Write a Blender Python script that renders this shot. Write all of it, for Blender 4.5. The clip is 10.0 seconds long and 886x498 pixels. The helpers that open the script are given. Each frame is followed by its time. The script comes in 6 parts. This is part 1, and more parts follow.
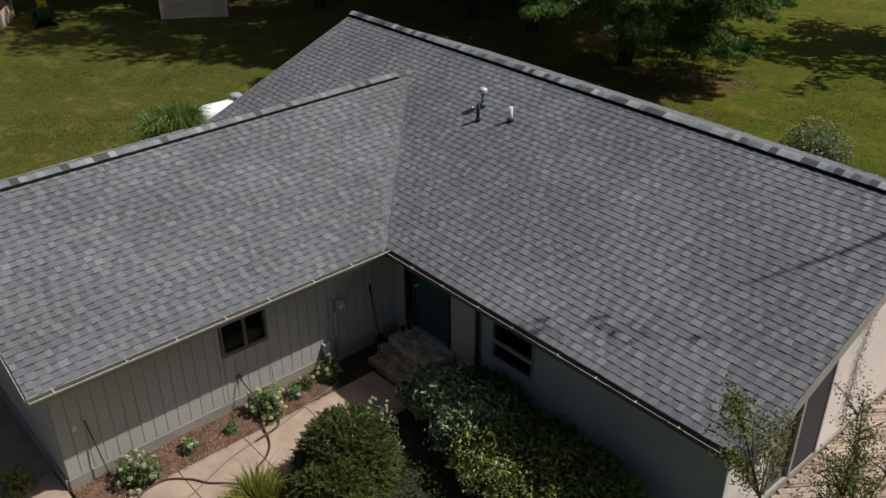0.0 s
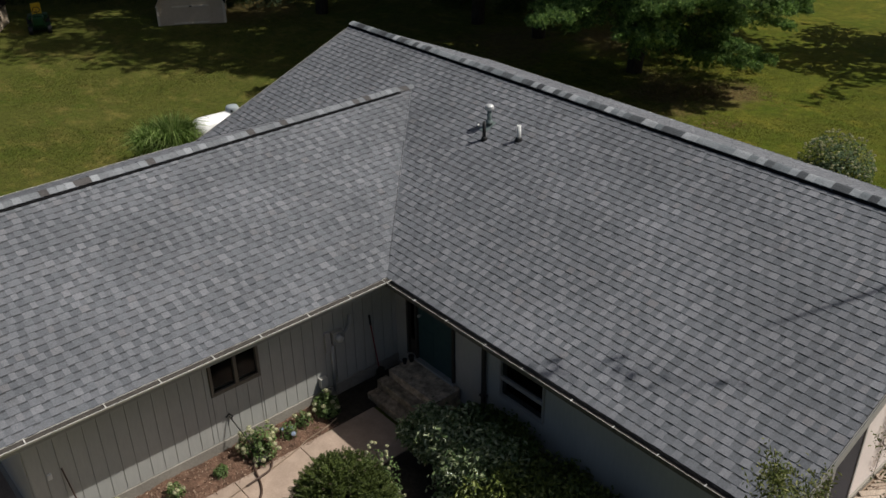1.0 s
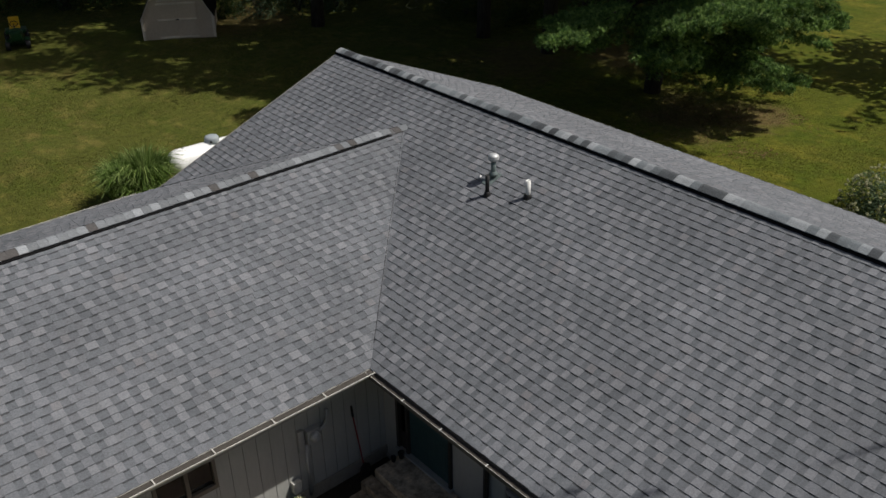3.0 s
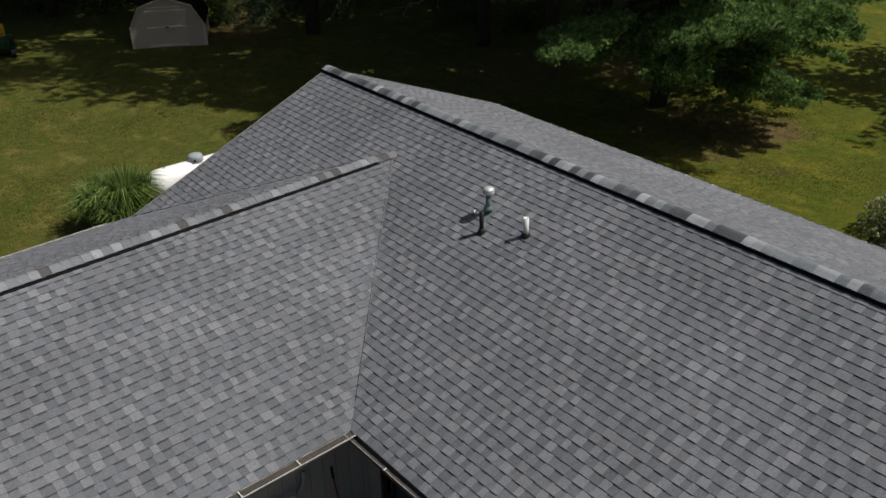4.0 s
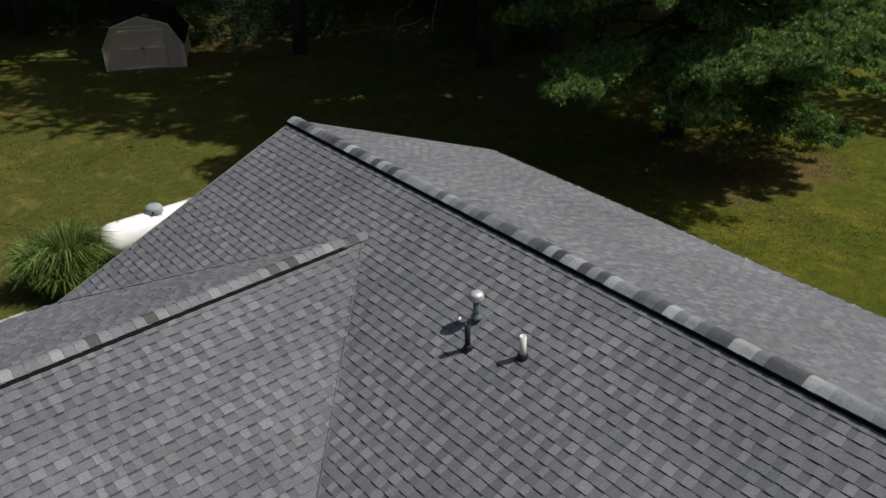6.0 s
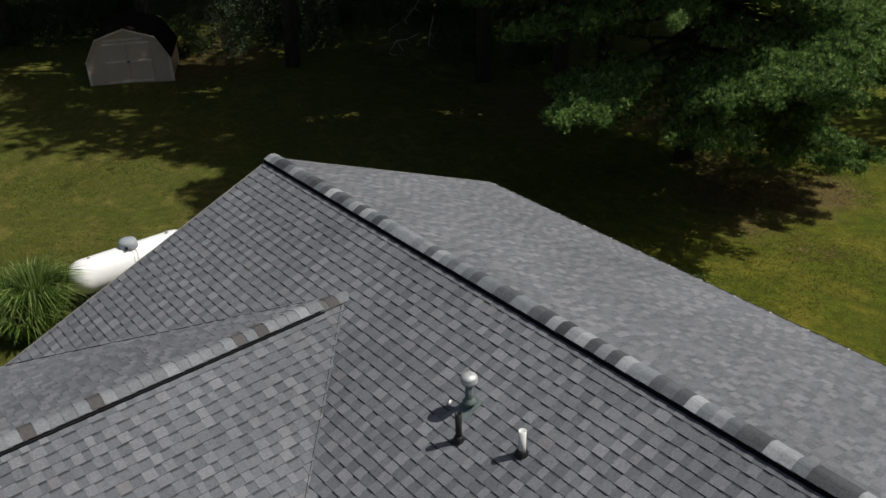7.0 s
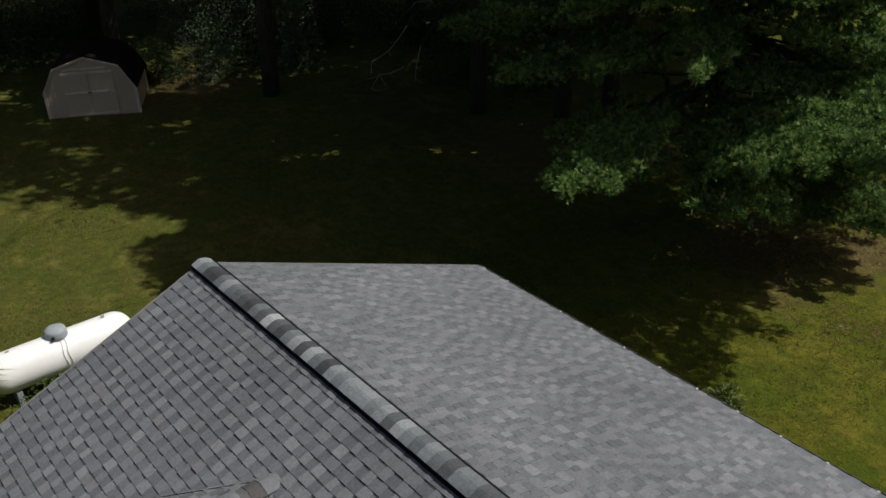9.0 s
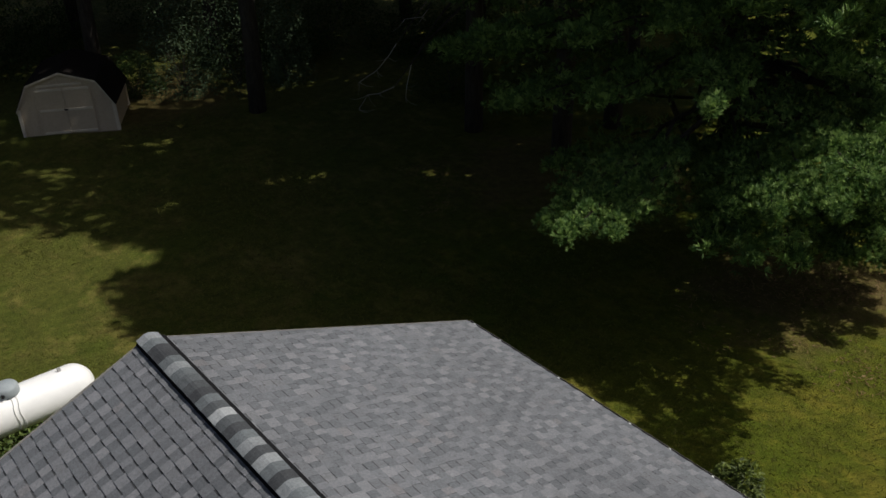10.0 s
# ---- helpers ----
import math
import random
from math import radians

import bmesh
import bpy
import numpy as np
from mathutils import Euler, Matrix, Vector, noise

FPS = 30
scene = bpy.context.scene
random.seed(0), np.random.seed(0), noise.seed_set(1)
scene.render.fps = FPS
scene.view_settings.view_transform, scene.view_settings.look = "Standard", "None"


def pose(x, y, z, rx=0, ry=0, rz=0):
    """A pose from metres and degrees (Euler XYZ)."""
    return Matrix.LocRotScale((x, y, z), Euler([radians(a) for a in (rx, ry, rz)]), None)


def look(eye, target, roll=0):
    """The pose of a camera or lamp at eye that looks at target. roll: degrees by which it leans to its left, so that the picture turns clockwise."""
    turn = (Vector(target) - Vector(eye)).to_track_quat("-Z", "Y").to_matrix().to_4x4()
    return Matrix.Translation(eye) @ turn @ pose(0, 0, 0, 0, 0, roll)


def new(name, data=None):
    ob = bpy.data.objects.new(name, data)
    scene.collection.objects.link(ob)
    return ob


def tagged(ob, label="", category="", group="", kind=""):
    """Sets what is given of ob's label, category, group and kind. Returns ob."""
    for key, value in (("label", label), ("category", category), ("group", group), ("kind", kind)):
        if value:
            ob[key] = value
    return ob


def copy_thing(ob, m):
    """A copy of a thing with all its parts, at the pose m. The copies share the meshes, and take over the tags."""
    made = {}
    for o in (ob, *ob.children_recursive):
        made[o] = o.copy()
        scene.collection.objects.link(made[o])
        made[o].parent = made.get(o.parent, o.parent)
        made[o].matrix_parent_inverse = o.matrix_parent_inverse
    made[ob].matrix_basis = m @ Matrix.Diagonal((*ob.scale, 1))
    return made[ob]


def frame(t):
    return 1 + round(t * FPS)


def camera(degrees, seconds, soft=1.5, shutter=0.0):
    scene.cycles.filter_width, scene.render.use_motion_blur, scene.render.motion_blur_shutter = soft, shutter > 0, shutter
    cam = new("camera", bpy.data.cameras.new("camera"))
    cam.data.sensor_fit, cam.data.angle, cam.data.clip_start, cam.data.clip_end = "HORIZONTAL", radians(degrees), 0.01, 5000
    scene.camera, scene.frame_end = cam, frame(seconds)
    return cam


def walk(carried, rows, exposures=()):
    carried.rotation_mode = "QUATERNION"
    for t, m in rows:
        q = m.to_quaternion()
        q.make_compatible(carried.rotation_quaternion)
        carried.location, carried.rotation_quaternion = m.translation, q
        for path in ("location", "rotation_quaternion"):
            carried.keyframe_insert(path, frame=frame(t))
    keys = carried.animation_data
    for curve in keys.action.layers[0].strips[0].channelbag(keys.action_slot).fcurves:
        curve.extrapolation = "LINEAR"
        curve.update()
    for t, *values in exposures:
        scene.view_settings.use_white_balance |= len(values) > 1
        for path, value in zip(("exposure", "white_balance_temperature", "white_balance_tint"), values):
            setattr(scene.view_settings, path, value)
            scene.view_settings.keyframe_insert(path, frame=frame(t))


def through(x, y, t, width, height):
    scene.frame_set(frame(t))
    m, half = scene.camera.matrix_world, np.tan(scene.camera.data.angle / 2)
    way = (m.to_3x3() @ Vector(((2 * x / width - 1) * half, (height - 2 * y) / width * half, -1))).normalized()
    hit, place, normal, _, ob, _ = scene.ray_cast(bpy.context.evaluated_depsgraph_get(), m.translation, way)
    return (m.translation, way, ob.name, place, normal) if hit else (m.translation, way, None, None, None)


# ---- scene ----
cam = camera(53.1, 10.0, soft=1.55)
PATH = [
    (0, (-8.321, -11.118, 10.350), (-7.1811, -9.8070, 9.3585), -0.53),
    (0.5, (-7.989, -10.755, 10.359), (-6.8536, -9.4405, 9.3675), -0.72),
    (1, (-7.596, -10.284, 10.280), (-6.4622, -8.9668, 9.2904), -0.71),
    (1.5, (-7.133, -9.798, 10.208), (-6.0034, -8.4763, 9.2202), -0.81),
    (2, (-6.651, -9.315, 10.158), (-5.5245, -7.9904, 9.1707), -0.80),
    (2.5, (-6.164, -8.826, 10.137), (-5.0397, -7.4993, 9.1483), -0.90),
    (4, (-4.632, -7.451, 10.057), (-3.5176, -6.1172, 9.0673), -1.10),
    (4.5, (-4.077, -6.974, 10.018), (-2.9631, -5.6384, 9.0308), -1.10),
    (5, (-3.470, -6.454, 9.963), (-2.3598, -5.1150, 8.9763), -1.20),
    (5.5, (-2.950, -5.936, 10.000), (-1.8439, -4.5958, 9.0098), -1.31),
    (7, (-1.287, -4.290, 9.993), (-0.1874, -2.9437, 9.0032), -1.44),
    (7.5, (-0.704, -3.727, 9.982), (0.3945, -2.3803, 8.9925), -1.45),
    (8, (-0.110, -3.157, 9.979), (0.9866, -1.8084, 8.9897), -1.46),
    (8.5, (0.485, -2.649, 10.041), (1.5786, -1.3012, 9.0470), -1.68),
    (9, (1.085, -2.084, 10.025), (2.1763, -0.7342, 9.0310), -1.79),
    (9.5, (1.695, -1.539, 10.049), (2.7822, -0.1885, 9.0522), -1.81),
    (10, (2.292, -0.988, 10.042), (3.3808, 0.3622, 9.0456), -1.83),
]
walk(cam, [(t, look(eye, target, roll)) for t, eye, target, roll in PATH], exposures=((0, 0.0), (7, 0.0), (10, -0.12)))


# ---- light ----
SUN = Vector((1.07, -0.84, 2.0)).normalized()          # towards the sun
world = bpy.data.worlds.new("sky")
scene.world = world
world.use_nodes = True
wn = world.node_tree.nodes
sky = wn.new("ShaderNodeTexSky")
sky.sky_type = "NISHITA"
sky.sun_disc = False
sky.dust_density, sky.ozone_density = 4.0, 0.6
sky.sun_elevation = math.asin(SUN.z)
sky.sun_rotation = math.atan2(SUN.x, SUN.y)
world.node_tree.links.new(sky.outputs[0], wn["Background"].inputs[0])
wn["Background"].inputs[1].default_value = 0.05
lamp = bpy.data.lights.new("sun", "SUN")
lamp.energy, lamp.angle, lamp.color = 4.0, radians(0.55), (1.0, 0.962, 0.905)
sun = new("sun", lamp)
sun.matrix_world = look(SUN * 60, (0, 0, 0))

# ---- materials ----


def nodes_of(name, rough=0.8, metal=0.0, spec=0.3):
    m = bpy.data.materials.new(name)
    m.use_nodes = True
    nt = m.node_tree
    b = nt.nodes["Principled BSDF"]
    b.inputs["Roughness"].default_value = rough
    b.inputs["Metallic"].default_value = metal
    b.inputs["Specular IOR Level"].default_value = spec
    return m, nt, b


def noise_tex(nt, scale, detail=4.0, rough=0.6, stretch=None):
    geo = nt.nodes.new("ShaderNodeNewGeometry")
    tex = nt.nodes.new("ShaderNodeTexNoise")
    tex.inputs["Scale"].default_value = scale
    tex.inputs["Detail"].default_value = detail
    tex.inputs["Roughness"].default_value = rough
    if stretch:
        mp = nt.nodes.new("ShaderNodeMapping")
        mp.inputs["Scale"].default_value = stretch
        nt.links.new(geo.outputs["Position"], mp.inputs["Vector"])
        nt.links.new(mp.outputs[0], tex.inputs["Vector"])
    else:
        nt.links.new(geo.outputs["Position"], tex.inputs["Vector"])
    return tex.outputs["Fac"]


def ramp(nt, fac, stops, mode="LINEAR"):
    r = nt.nodes.new("ShaderNodeValToRGB")
    r.color_ramp.interpolation = mode
    els = r.color_ramp.elements
    while len(els) < len(stops):
        els.new(0.5)
    for e, (p, c) in zip(els, stops):
        e.position, e.color = p, (*c, 1.0) if len(c) == 3 else c
    nt.links.new(fac, r.inputs["Fac"])
    return r.outputs["Color"]


def mix(nt, kind, fac, a, b):
    n = nt.nodes.new("ShaderNodeMix")
    n.data_type, n.blend_type = "RGBA", kind
    for sock, v in ((n.inputs["Factor"], fac), (n.inputs["A"], a), (n.inputs["B"], b)):
        if isinstance(v, (int, float)):
            sock.default_value = v
        elif isinstance(v, tuple):
            sock.default_value = (*v, 1.0)
        else:
            nt.links.new(v, sock)
    return n.outputs["Result"]


def bump(nt, b, fac, strength, distance):
    n = nt.nodes.new("ShaderNodeBump")
    n.inputs["Strength"].default_value = strength
    n.inputs["Distance"].default_value = distance
    nt.links.new(fac, n.inputs["Height"])
    nt.links.new(n.outputs[0], b.inputs["Normal"])


def grey(v):
    return (v, v, v)


def plain(name, c1, c2, scale=8.0, rough=0.7, metal=0.0, relief=0.3, depth=0.004, stain=0.18, stain_scale=0.9, spec=0.3,
          stretch=None):
    """Two colours in a fine grain, with large soft stains and a fine relief."""
    m, nt, b = nodes_of(name, rough, metal, spec)
    fine = noise_tex(nt, scale, 6.0, 0.7, stretch)
    col = ramp(nt, fine, [(0.32, c1), (0.68, c2)])
    big = ramp(nt, noise_tex(nt, stain_scale, 5.0, 0.65), [(0.3, grey(1.0 - stain)), (0.7, grey(1.0 + stain * 0.4))])
    col = mix(nt, "MULTIPLY", 1.0, col, big)
    nt.links.new(col, b.inputs["Base Color"])
    if relief:
        bump(nt, b, fine, relief, depth)
    return m


def pieces(name, stops, by="island", rough=0.9, grain=130.0, grain_amount=0.3, stain=0.16, stain_scale=0.55, spec=0.25,
           relief=0.5, depth=0.002, through=0.0):
    """Every piece its own tone: by the island of the mesh or by the object."""
    m, nt, b = nodes_of(name, rough, 0.0, spec)
    if by == "island":
        pick = nt.nodes.new("ShaderNodeNewGeometry").outputs["Random Per Island"]
    else:
        pick = nt.nodes.new("ShaderNodeObjectInfo").outputs["Random"]
    col = ramp(nt, pick, stops)
    fine = noise_tex(nt, grain, 3.0, 0.8)
    col = mix(nt, "MULTIPLY", 1.0, col, ramp(nt, fine, [(0.25, grey(1 - grain_amount)), (0.75, grey(1 + grain_amount))]))
    mid = noise_tex(nt, 38.0, 5.0, 0.8)
    col = mix(nt, "MULTIPLY", 1.0, col, ramp(nt, mid, [(0.3, grey(0.72)), (0.7, grey(1.28))]))
    big = noise_tex(nt, stain_scale, 5.0, 0.6)
    col = mix(nt, "MULTIPLY", 1.0, col, ramp(nt, big, [(0.3, grey(1 - stain)), (0.7, grey(1 + stain))]))
    nt.links.new(col, b.inputs["Base Color"])
    if relief:
        bump(nt, b, fine, relief, depth)
    if through:
        t = nt.nodes.new("ShaderNodeBsdfTranslucent")
        nt.links.new(col, t.inputs["Color"])
        mx = nt.nodes.new("ShaderNodeMixShader")
        mx.inputs[0].default_value = through
        nt.links.new(b.outputs[0], mx.inputs[1])
        nt.links.new(t.outputs[0], mx.inputs[2])
        nt.links.new(mx.outputs[0], nt.nodes["Material Output"].inputs["Surface"])
    return m


def leafy(name, dark, mid, light, through=0.3, rough=0.55, spec=0.35):
    return pieces(name, [(0.0, dark), (0.5, mid), (1.0, light)], rough=rough, grain=60, grain_amount=0.12, stain=0.2,
                  stain_scale=1.1, spec=spec, relief=0.0, through=through)


TOOTH_TONES = [(0.0, (0.128, 0.136, 0.148)), (0.35, (0.146, 0.152, 0.166)), (0.7, (0.163, 0.169, 0.183)), (0.94, (0.188, 0.193, 0.207)), (1.0, (0.152, 0.15, 0.158))]
GAP_TONES = [(0.0, (0.108, 0.116, 0.127)), (0.6, (0.122, 0.129, 0.141)), (0.92, (0.137, 0.142, 0.154)), (1.0, (0.154, 0.159, 0.17))]
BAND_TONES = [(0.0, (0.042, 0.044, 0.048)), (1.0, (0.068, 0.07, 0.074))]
CAP_TONES = [(0.0, (0.045, 0.048, 0.053)), (0.24, (0.075, 0.082, 0.088)), (0.38, (0.125, 0.14, 0.15)), (0.6, (0.165, 0.182, 0.193)),
             (0.75, (0.205, 0.221, 0.232)), (0.9, (0.26, 0.276, 0.287)), (1.0, (0.33, 0.346, 0.357))]
CAP_TONES_WING = [(0.0, (0.07, 0.066, 0.064)), (0.12, (0.085, 0.08, 0.078)), (0.17, (0.145, 0.153, 0.162)), (0.6, (0.175, 0.186, 0.197)), (0.85, (0.215, 0.228, 0.24)), (1.0, (0.285, 0.3, 0.315))]
M_TOOTH = pieces("shingle_granules_light", TOOTH_TONES)
M_GAP = pieces("shingle_granules_dark", GAP_TONES)
M_TOOTH_ONE = pieces("single_granules_light", TOOTH_TONES, by="object")
M_GAP_ONE = pieces("single_granules_dark", GAP_TONES, by="object")
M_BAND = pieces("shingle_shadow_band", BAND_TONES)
M_CAP = pieces("cap_granules", CAP_TONES, by="object")
M_CAP_WING = pieces("wing_cap_granules", CAP_TONES_WING, by="object")
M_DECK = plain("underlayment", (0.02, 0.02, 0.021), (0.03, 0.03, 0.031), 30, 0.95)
M_VENT = plain("black_plastic", (0.01, 0.01, 0.011), (0.016, 0.016, 0.017), 40, 0.9, spec=0.05)
M_SIDING = plain("grey_siding_paint", (0.375, 0.375, 0.35), (0.42, 0.418, 0.39), 25, 0.75, relief=0.25, depth=0.002, stain=0.1,
                 stretch=(1, 1, 0.15))
M_BEIGE = plain("beige_siding_paint", (0.68, 0.61, 0.56), (0.75, 0.67, 0.62), 20, 0.75, relief=0.2, depth=0.002, stain=0.08)
M_TRIM = plain("cream_aluminium", (0.6, 0.585, 0.535), (0.67, 0.655, 0.605), 12, 0.45, relief=0.08, depth=0.001, stain=0.2, stain_scale=2.0)
# dark copy of the gutter metal, with the west face's shade in its colour
M_GUT_SHADED = plain("shaded_aluminium", (0.07, 0.066, 0.06), (0.13, 0.122, 0.11), 12, 0.7, relief=0.1, stain=0.4, stain_scale=3.0)
# dark brown with the shade inside the gutters painted in
M_GUTIN = plain("trough_shade_brown", (0.045, 0.04, 0.035), (0.08, 0.07, 0.06), 20, 0.85)
M_FASCIA = plain("grey_fascia_paint", (0.3, 0.29, 0.27), (0.34, 0.33, 0.31), 12, 0.6, relief=0.1)
M_BLOCK = plain("concrete_block", (0.25, 0.23, 0.195), (0.36, 0.335, 0.29), 40, 0.9, relief=0.5, stain=0.25)
M_CONC = plain("walk_concrete", (0.35, 0.265, 0.205), (0.46, 0.355, 0.28), 45, 0.9, relief=0.5, depth=0.003, stain=0.3, stain_scale=1.5)
M_STEP = plain("worn_concrete", (0.44, 0.355, 0.265), (0.76, 0.63, 0.48), 16, 0.92, relief=0.8, depth=0.012, stain=0.75, stain_scale=5.0)
M_TREAD = plain("brown_stained_concrete", (0.3, 0.235, 0.165), (0.6, 0.48, 0.35), 15, 0.92, relief=0.7, depth=0.01, stain=0.7, stain_scale=3.5)
# dark soil, deepened by the shade of corner and shrubs in its colour
M_SOIL = plain("dark_shaded_soil", (0.026, 0.021, 0.015), (0.055, 0.044, 0.032), 18, 0.95, relief=0.9, depth=0.015, stain=0.5, stain_scale=3.0)
M_MULCH = plain("red_brown_mulch", (0.1, 0.056, 0.037), (0.21, 0.125, 0.084), 22, 0.95, relief=0.8, depth=0.012, stain=0.5, stain_scale=2.5)
M_CHIP = pieces("bark_chips", [(0, (0.1, 0.058, 0.04)), (0.5, (0.19, 0.115, 0.08)), (0.85, (0.33, 0.23, 0.16)), (1, (0.5, 0.4, 0.3))], grain=80)
M_DRIVE = plain("brown_gravel", (0.22, 0.16, 0.115), (0.34, 0.255, 0.19), 40, 0.95, relief=0.7, depth=0.01, stain=0.3, stain_scale=1.2)
M_FRAME = plain("bronze_frame", (0.13, 0.12, 0.1), (0.17, 0.155, 0.135), 20, 0.5, metal=0.3, relief=0.05)
M_DARKFRAME = plain("dark_brown_frame", (0.03, 0.027, 0.024), (0.05, 0.045, 0.04), 20, 0.5, relief=0.05)
M_DOOR = plain("dark_teal_door_paint", (0.026, 0.062, 0.068), (0.034, 0.078, 0.084), 10, 0.4, relief=0.05)
M_WHITE = plain("white_tank_paint", (0.85, 0.85, 0.84), (0.9, 0.9, 0.89), 5, 0.35, relief=0.03, stain=0.06)
M_DOME = plain("grey_dome_paint", (0.3, 0.34, 0.36), (0.36, 0.4, 0.42), 14, 0.5, relief=0.1)
M_PVC = plain("white_plastic", (0.66, 0.66, 0.64), (0.74, 0.74, 0.72), 20, 0.4, relief=0.05)
M_BLACKPIPE = plain("black_rubber", (0.012, 0.012, 0.013), (0.022, 0.022, 0.022), 30, 0.5, relief=0.1)
M_GALV = plain("galvanised_steel", (0.5, 0.51, 0.51), (0.68, 0.69, 0.69), 45, 0.5, metal=0.45, relief=0.15, stain=0.3, stain_scale=9)
M_FLASH = plain("weathered_flashing", (0.15, 0.19, 0.185), (0.22, 0.265, 0.255), 25, 0.55, metal=0.35, relief=0.1, stain=0.25, stain_scale=8)
M_STEEL = plain("grey_conduit_paint", (0.4, 0.4, 0.39), (0.47, 0.47, 0.46), 15, 0.5, metal=0.2, relief=0.05)
M_RED = plain("red_handle_paint", (0.2, 0.03, 0.026), (0.28, 0.045, 0.04), 15, 0.45, relief=0.05)
M_WOOD = plain("weathered_wood", (0.22, 0.16, 0.11), (0.34, 0.26, 0.19), 14, 0.85, relief=0.5, stain=0.3, stretch=(1, 6, 6))
M_DECKBOARD = pieces("deck_boards", [(0, (0.27, 0.21, 0.16)), (0.5, (0.35, 0.28, 0.22)), (1, (0.43, 0.355, 0.285))], by="object", grain=50, stain=0.25)
M_SHEDWALL = plain("grey_shed_paint", (0.52, 0.42, 0.31), (0.59, 0.485, 0.36), 14, 0.75, relief=0.15, stain=0.12)
M_SHEDTRIM = plain("pale_shed_trim", (0.66, 0.58, 0.46), (0.74, 0.65, 0.52), 14, 0.7, relief=0.1)
M_SHEDROOF = plain("dark_shed_shingles", (0.012, 0.01, 0.009), (0.024, 0.021, 0.019), 14, 0.95, relief=0.6, spec=0.02)
M_GREEN = plain("green_machine_paint", (0.008, 0.04, 0.012), (0.012, 0.06, 0.018), 9, 0.4, relief=0.0)
M_YELLOW = plain("yellow_paint", (0.6, 0.38, 0.02), (0.68, 0.44, 0.03), 9, 0.45, relief=0.0)
M_HOSE = plain("dark_hose_rubber", (0.05, 0.03, 0.022), (0.09, 0.055, 0.04), 30, 0.5, relief=0.1)
M_SCREEN = plain("dark_insect_screen", (0.04, 0.04, 0.048), (0.055, 0.055, 0.065), 60, 0.7, relief=0.1)
M_CURTAIN = plain("tan_curtain", (0.5, 0.34, 0.21), (0.62, 0.43, 0.28), 12, 0.9, relief=0.4, depth=0.02, stretch=(9, 9, 0.3))
M_BARK = plain("dark_bark", (0.025, 0.02, 0.016), (0.075, 0.062, 0.05), 9, 0.95, relief=1.0, depth=0.03, stretch=(1, 1, 0.25))
M_DEAD = plain("bleached_bark", (0.2, 0.185, 0.165), (0.34, 0.32, 0.29), 12, 0.9, relief=0.6, depth=0.01)
# near-black for all inside faces: unlit rooms are put into this colour
M_INSIDE = plain("near_black_interior", (0.012, 0.012, 0.013), (0.02, 0.02, 0.021), 4, 0.9, relief=0.0)
L_PINE = leafy("pine_needles", (0.042, 0.095, 0.026), (0.112, 0.205, 0.052), (0.32, 0.46, 0.13), 0.35)
L_BROAD = leafy("broad_leaves", (0.045, 0.08, 0.018), (0.09, 0.14, 0.03), (0.17, 0.22, 0.06), 0.35)
L_FOREST = leafy("forest_leaves", (0.024, 0.044, 0.013), (0.044, 0.074, 0.021), (0.085, 0.12, 0.038), 0.2, 0.95, 0.05)
L_YEW = leafy("yew_needles", (0.032, 0.048, 0.009), (0.062, 0.088, 0.016), (0.13, 0.165, 0.038), 0.2)
L_GROWTH = leafy("hedge_new_growth", (0.06, 0.088, 0.018), (0.15, 0.19, 0.042), (0.33, 0.37, 0.1), 0.3, 0.3, 0.5)
L_EDGE = leafy("edge_leaves", (0.04, 0.075, 0.034), (0.075, 0.118, 0.054), (0.125, 0.175, 0.085), 0.25, 0.7)
L_HOLLY = leafy("glossy_leaves", (0.07, 0.12, 0.042), (0.2, 0.265, 0.115), (0.46, 0.51, 0.3), 0.25, 0.27, 0.6)
L_HYDR = leafy("hydrangea_leaves", (0.055, 0.095, 0.026), (0.11, 0.17, 0.05), (0.19, 0.26, 0.095), 0.3)
L_BLOOM = leafy("cream_petals", (0.42, 0.43, 0.24), (0.56, 0.55, 0.34), (0.7, 0.68, 0.5), 0.3)
L_BLUE = leafy("pale_blue_petals", (0.35, 0.45, 0.6), (0.5, 0.58, 0.7), (0.65, 0.7, 0.8), 0.3)
L_REED = leafy("tall_grass_blades", (0.065, 0.12, 0.022), (0.155, 0.24, 0.05), (0.36, 0.45, 0.16), 0.45)
L_YELLOWGREEN = leafy("yellow_green_blades", (0.09, 0.11, 0.015), (0.2, 0.21, 0.035), (0.34, 0.33, 0.08), 0.35)
L_LAWN = leafy("lawn_blades", (0.085, 0.098, 0.014), (0.13, 0.14, 0.024), (0.2, 0.19, 0.052), 0.5, 0.8)
L_FLECKS = leafy("gable_fleck_tones", (0.33, 0.28, 0.245), (0.42, 0.37, 0.325), (0.5, 0.44, 0.39), 0.1, 0.8)
L_STRAW = leafy("pine_straw", (0.14, 0.085, 0.04), (0.2, 0.13, 0.06), (0.27, 0.19, 0.1), 0.2, 0.9)
L_SPARSE = leafy("sapling_leaves", (0.055, 0.075, 0.018), (0.115, 0.14, 0.035), (0.25, 0.25, 0.09), 0.35)


def glass_material():
    m, nt, b = nodes_of("window_glass", 0.03, 0.0, 0.5)
    b.inputs["Transmission Weight"].default_value = 1.0
    b.inputs["Base Color"].default_value = (0.45, 0.5, 0.49, 1)
    b.inputs["IOR"].default_value = 1.2
    return m


M_GLASS = glass_material()


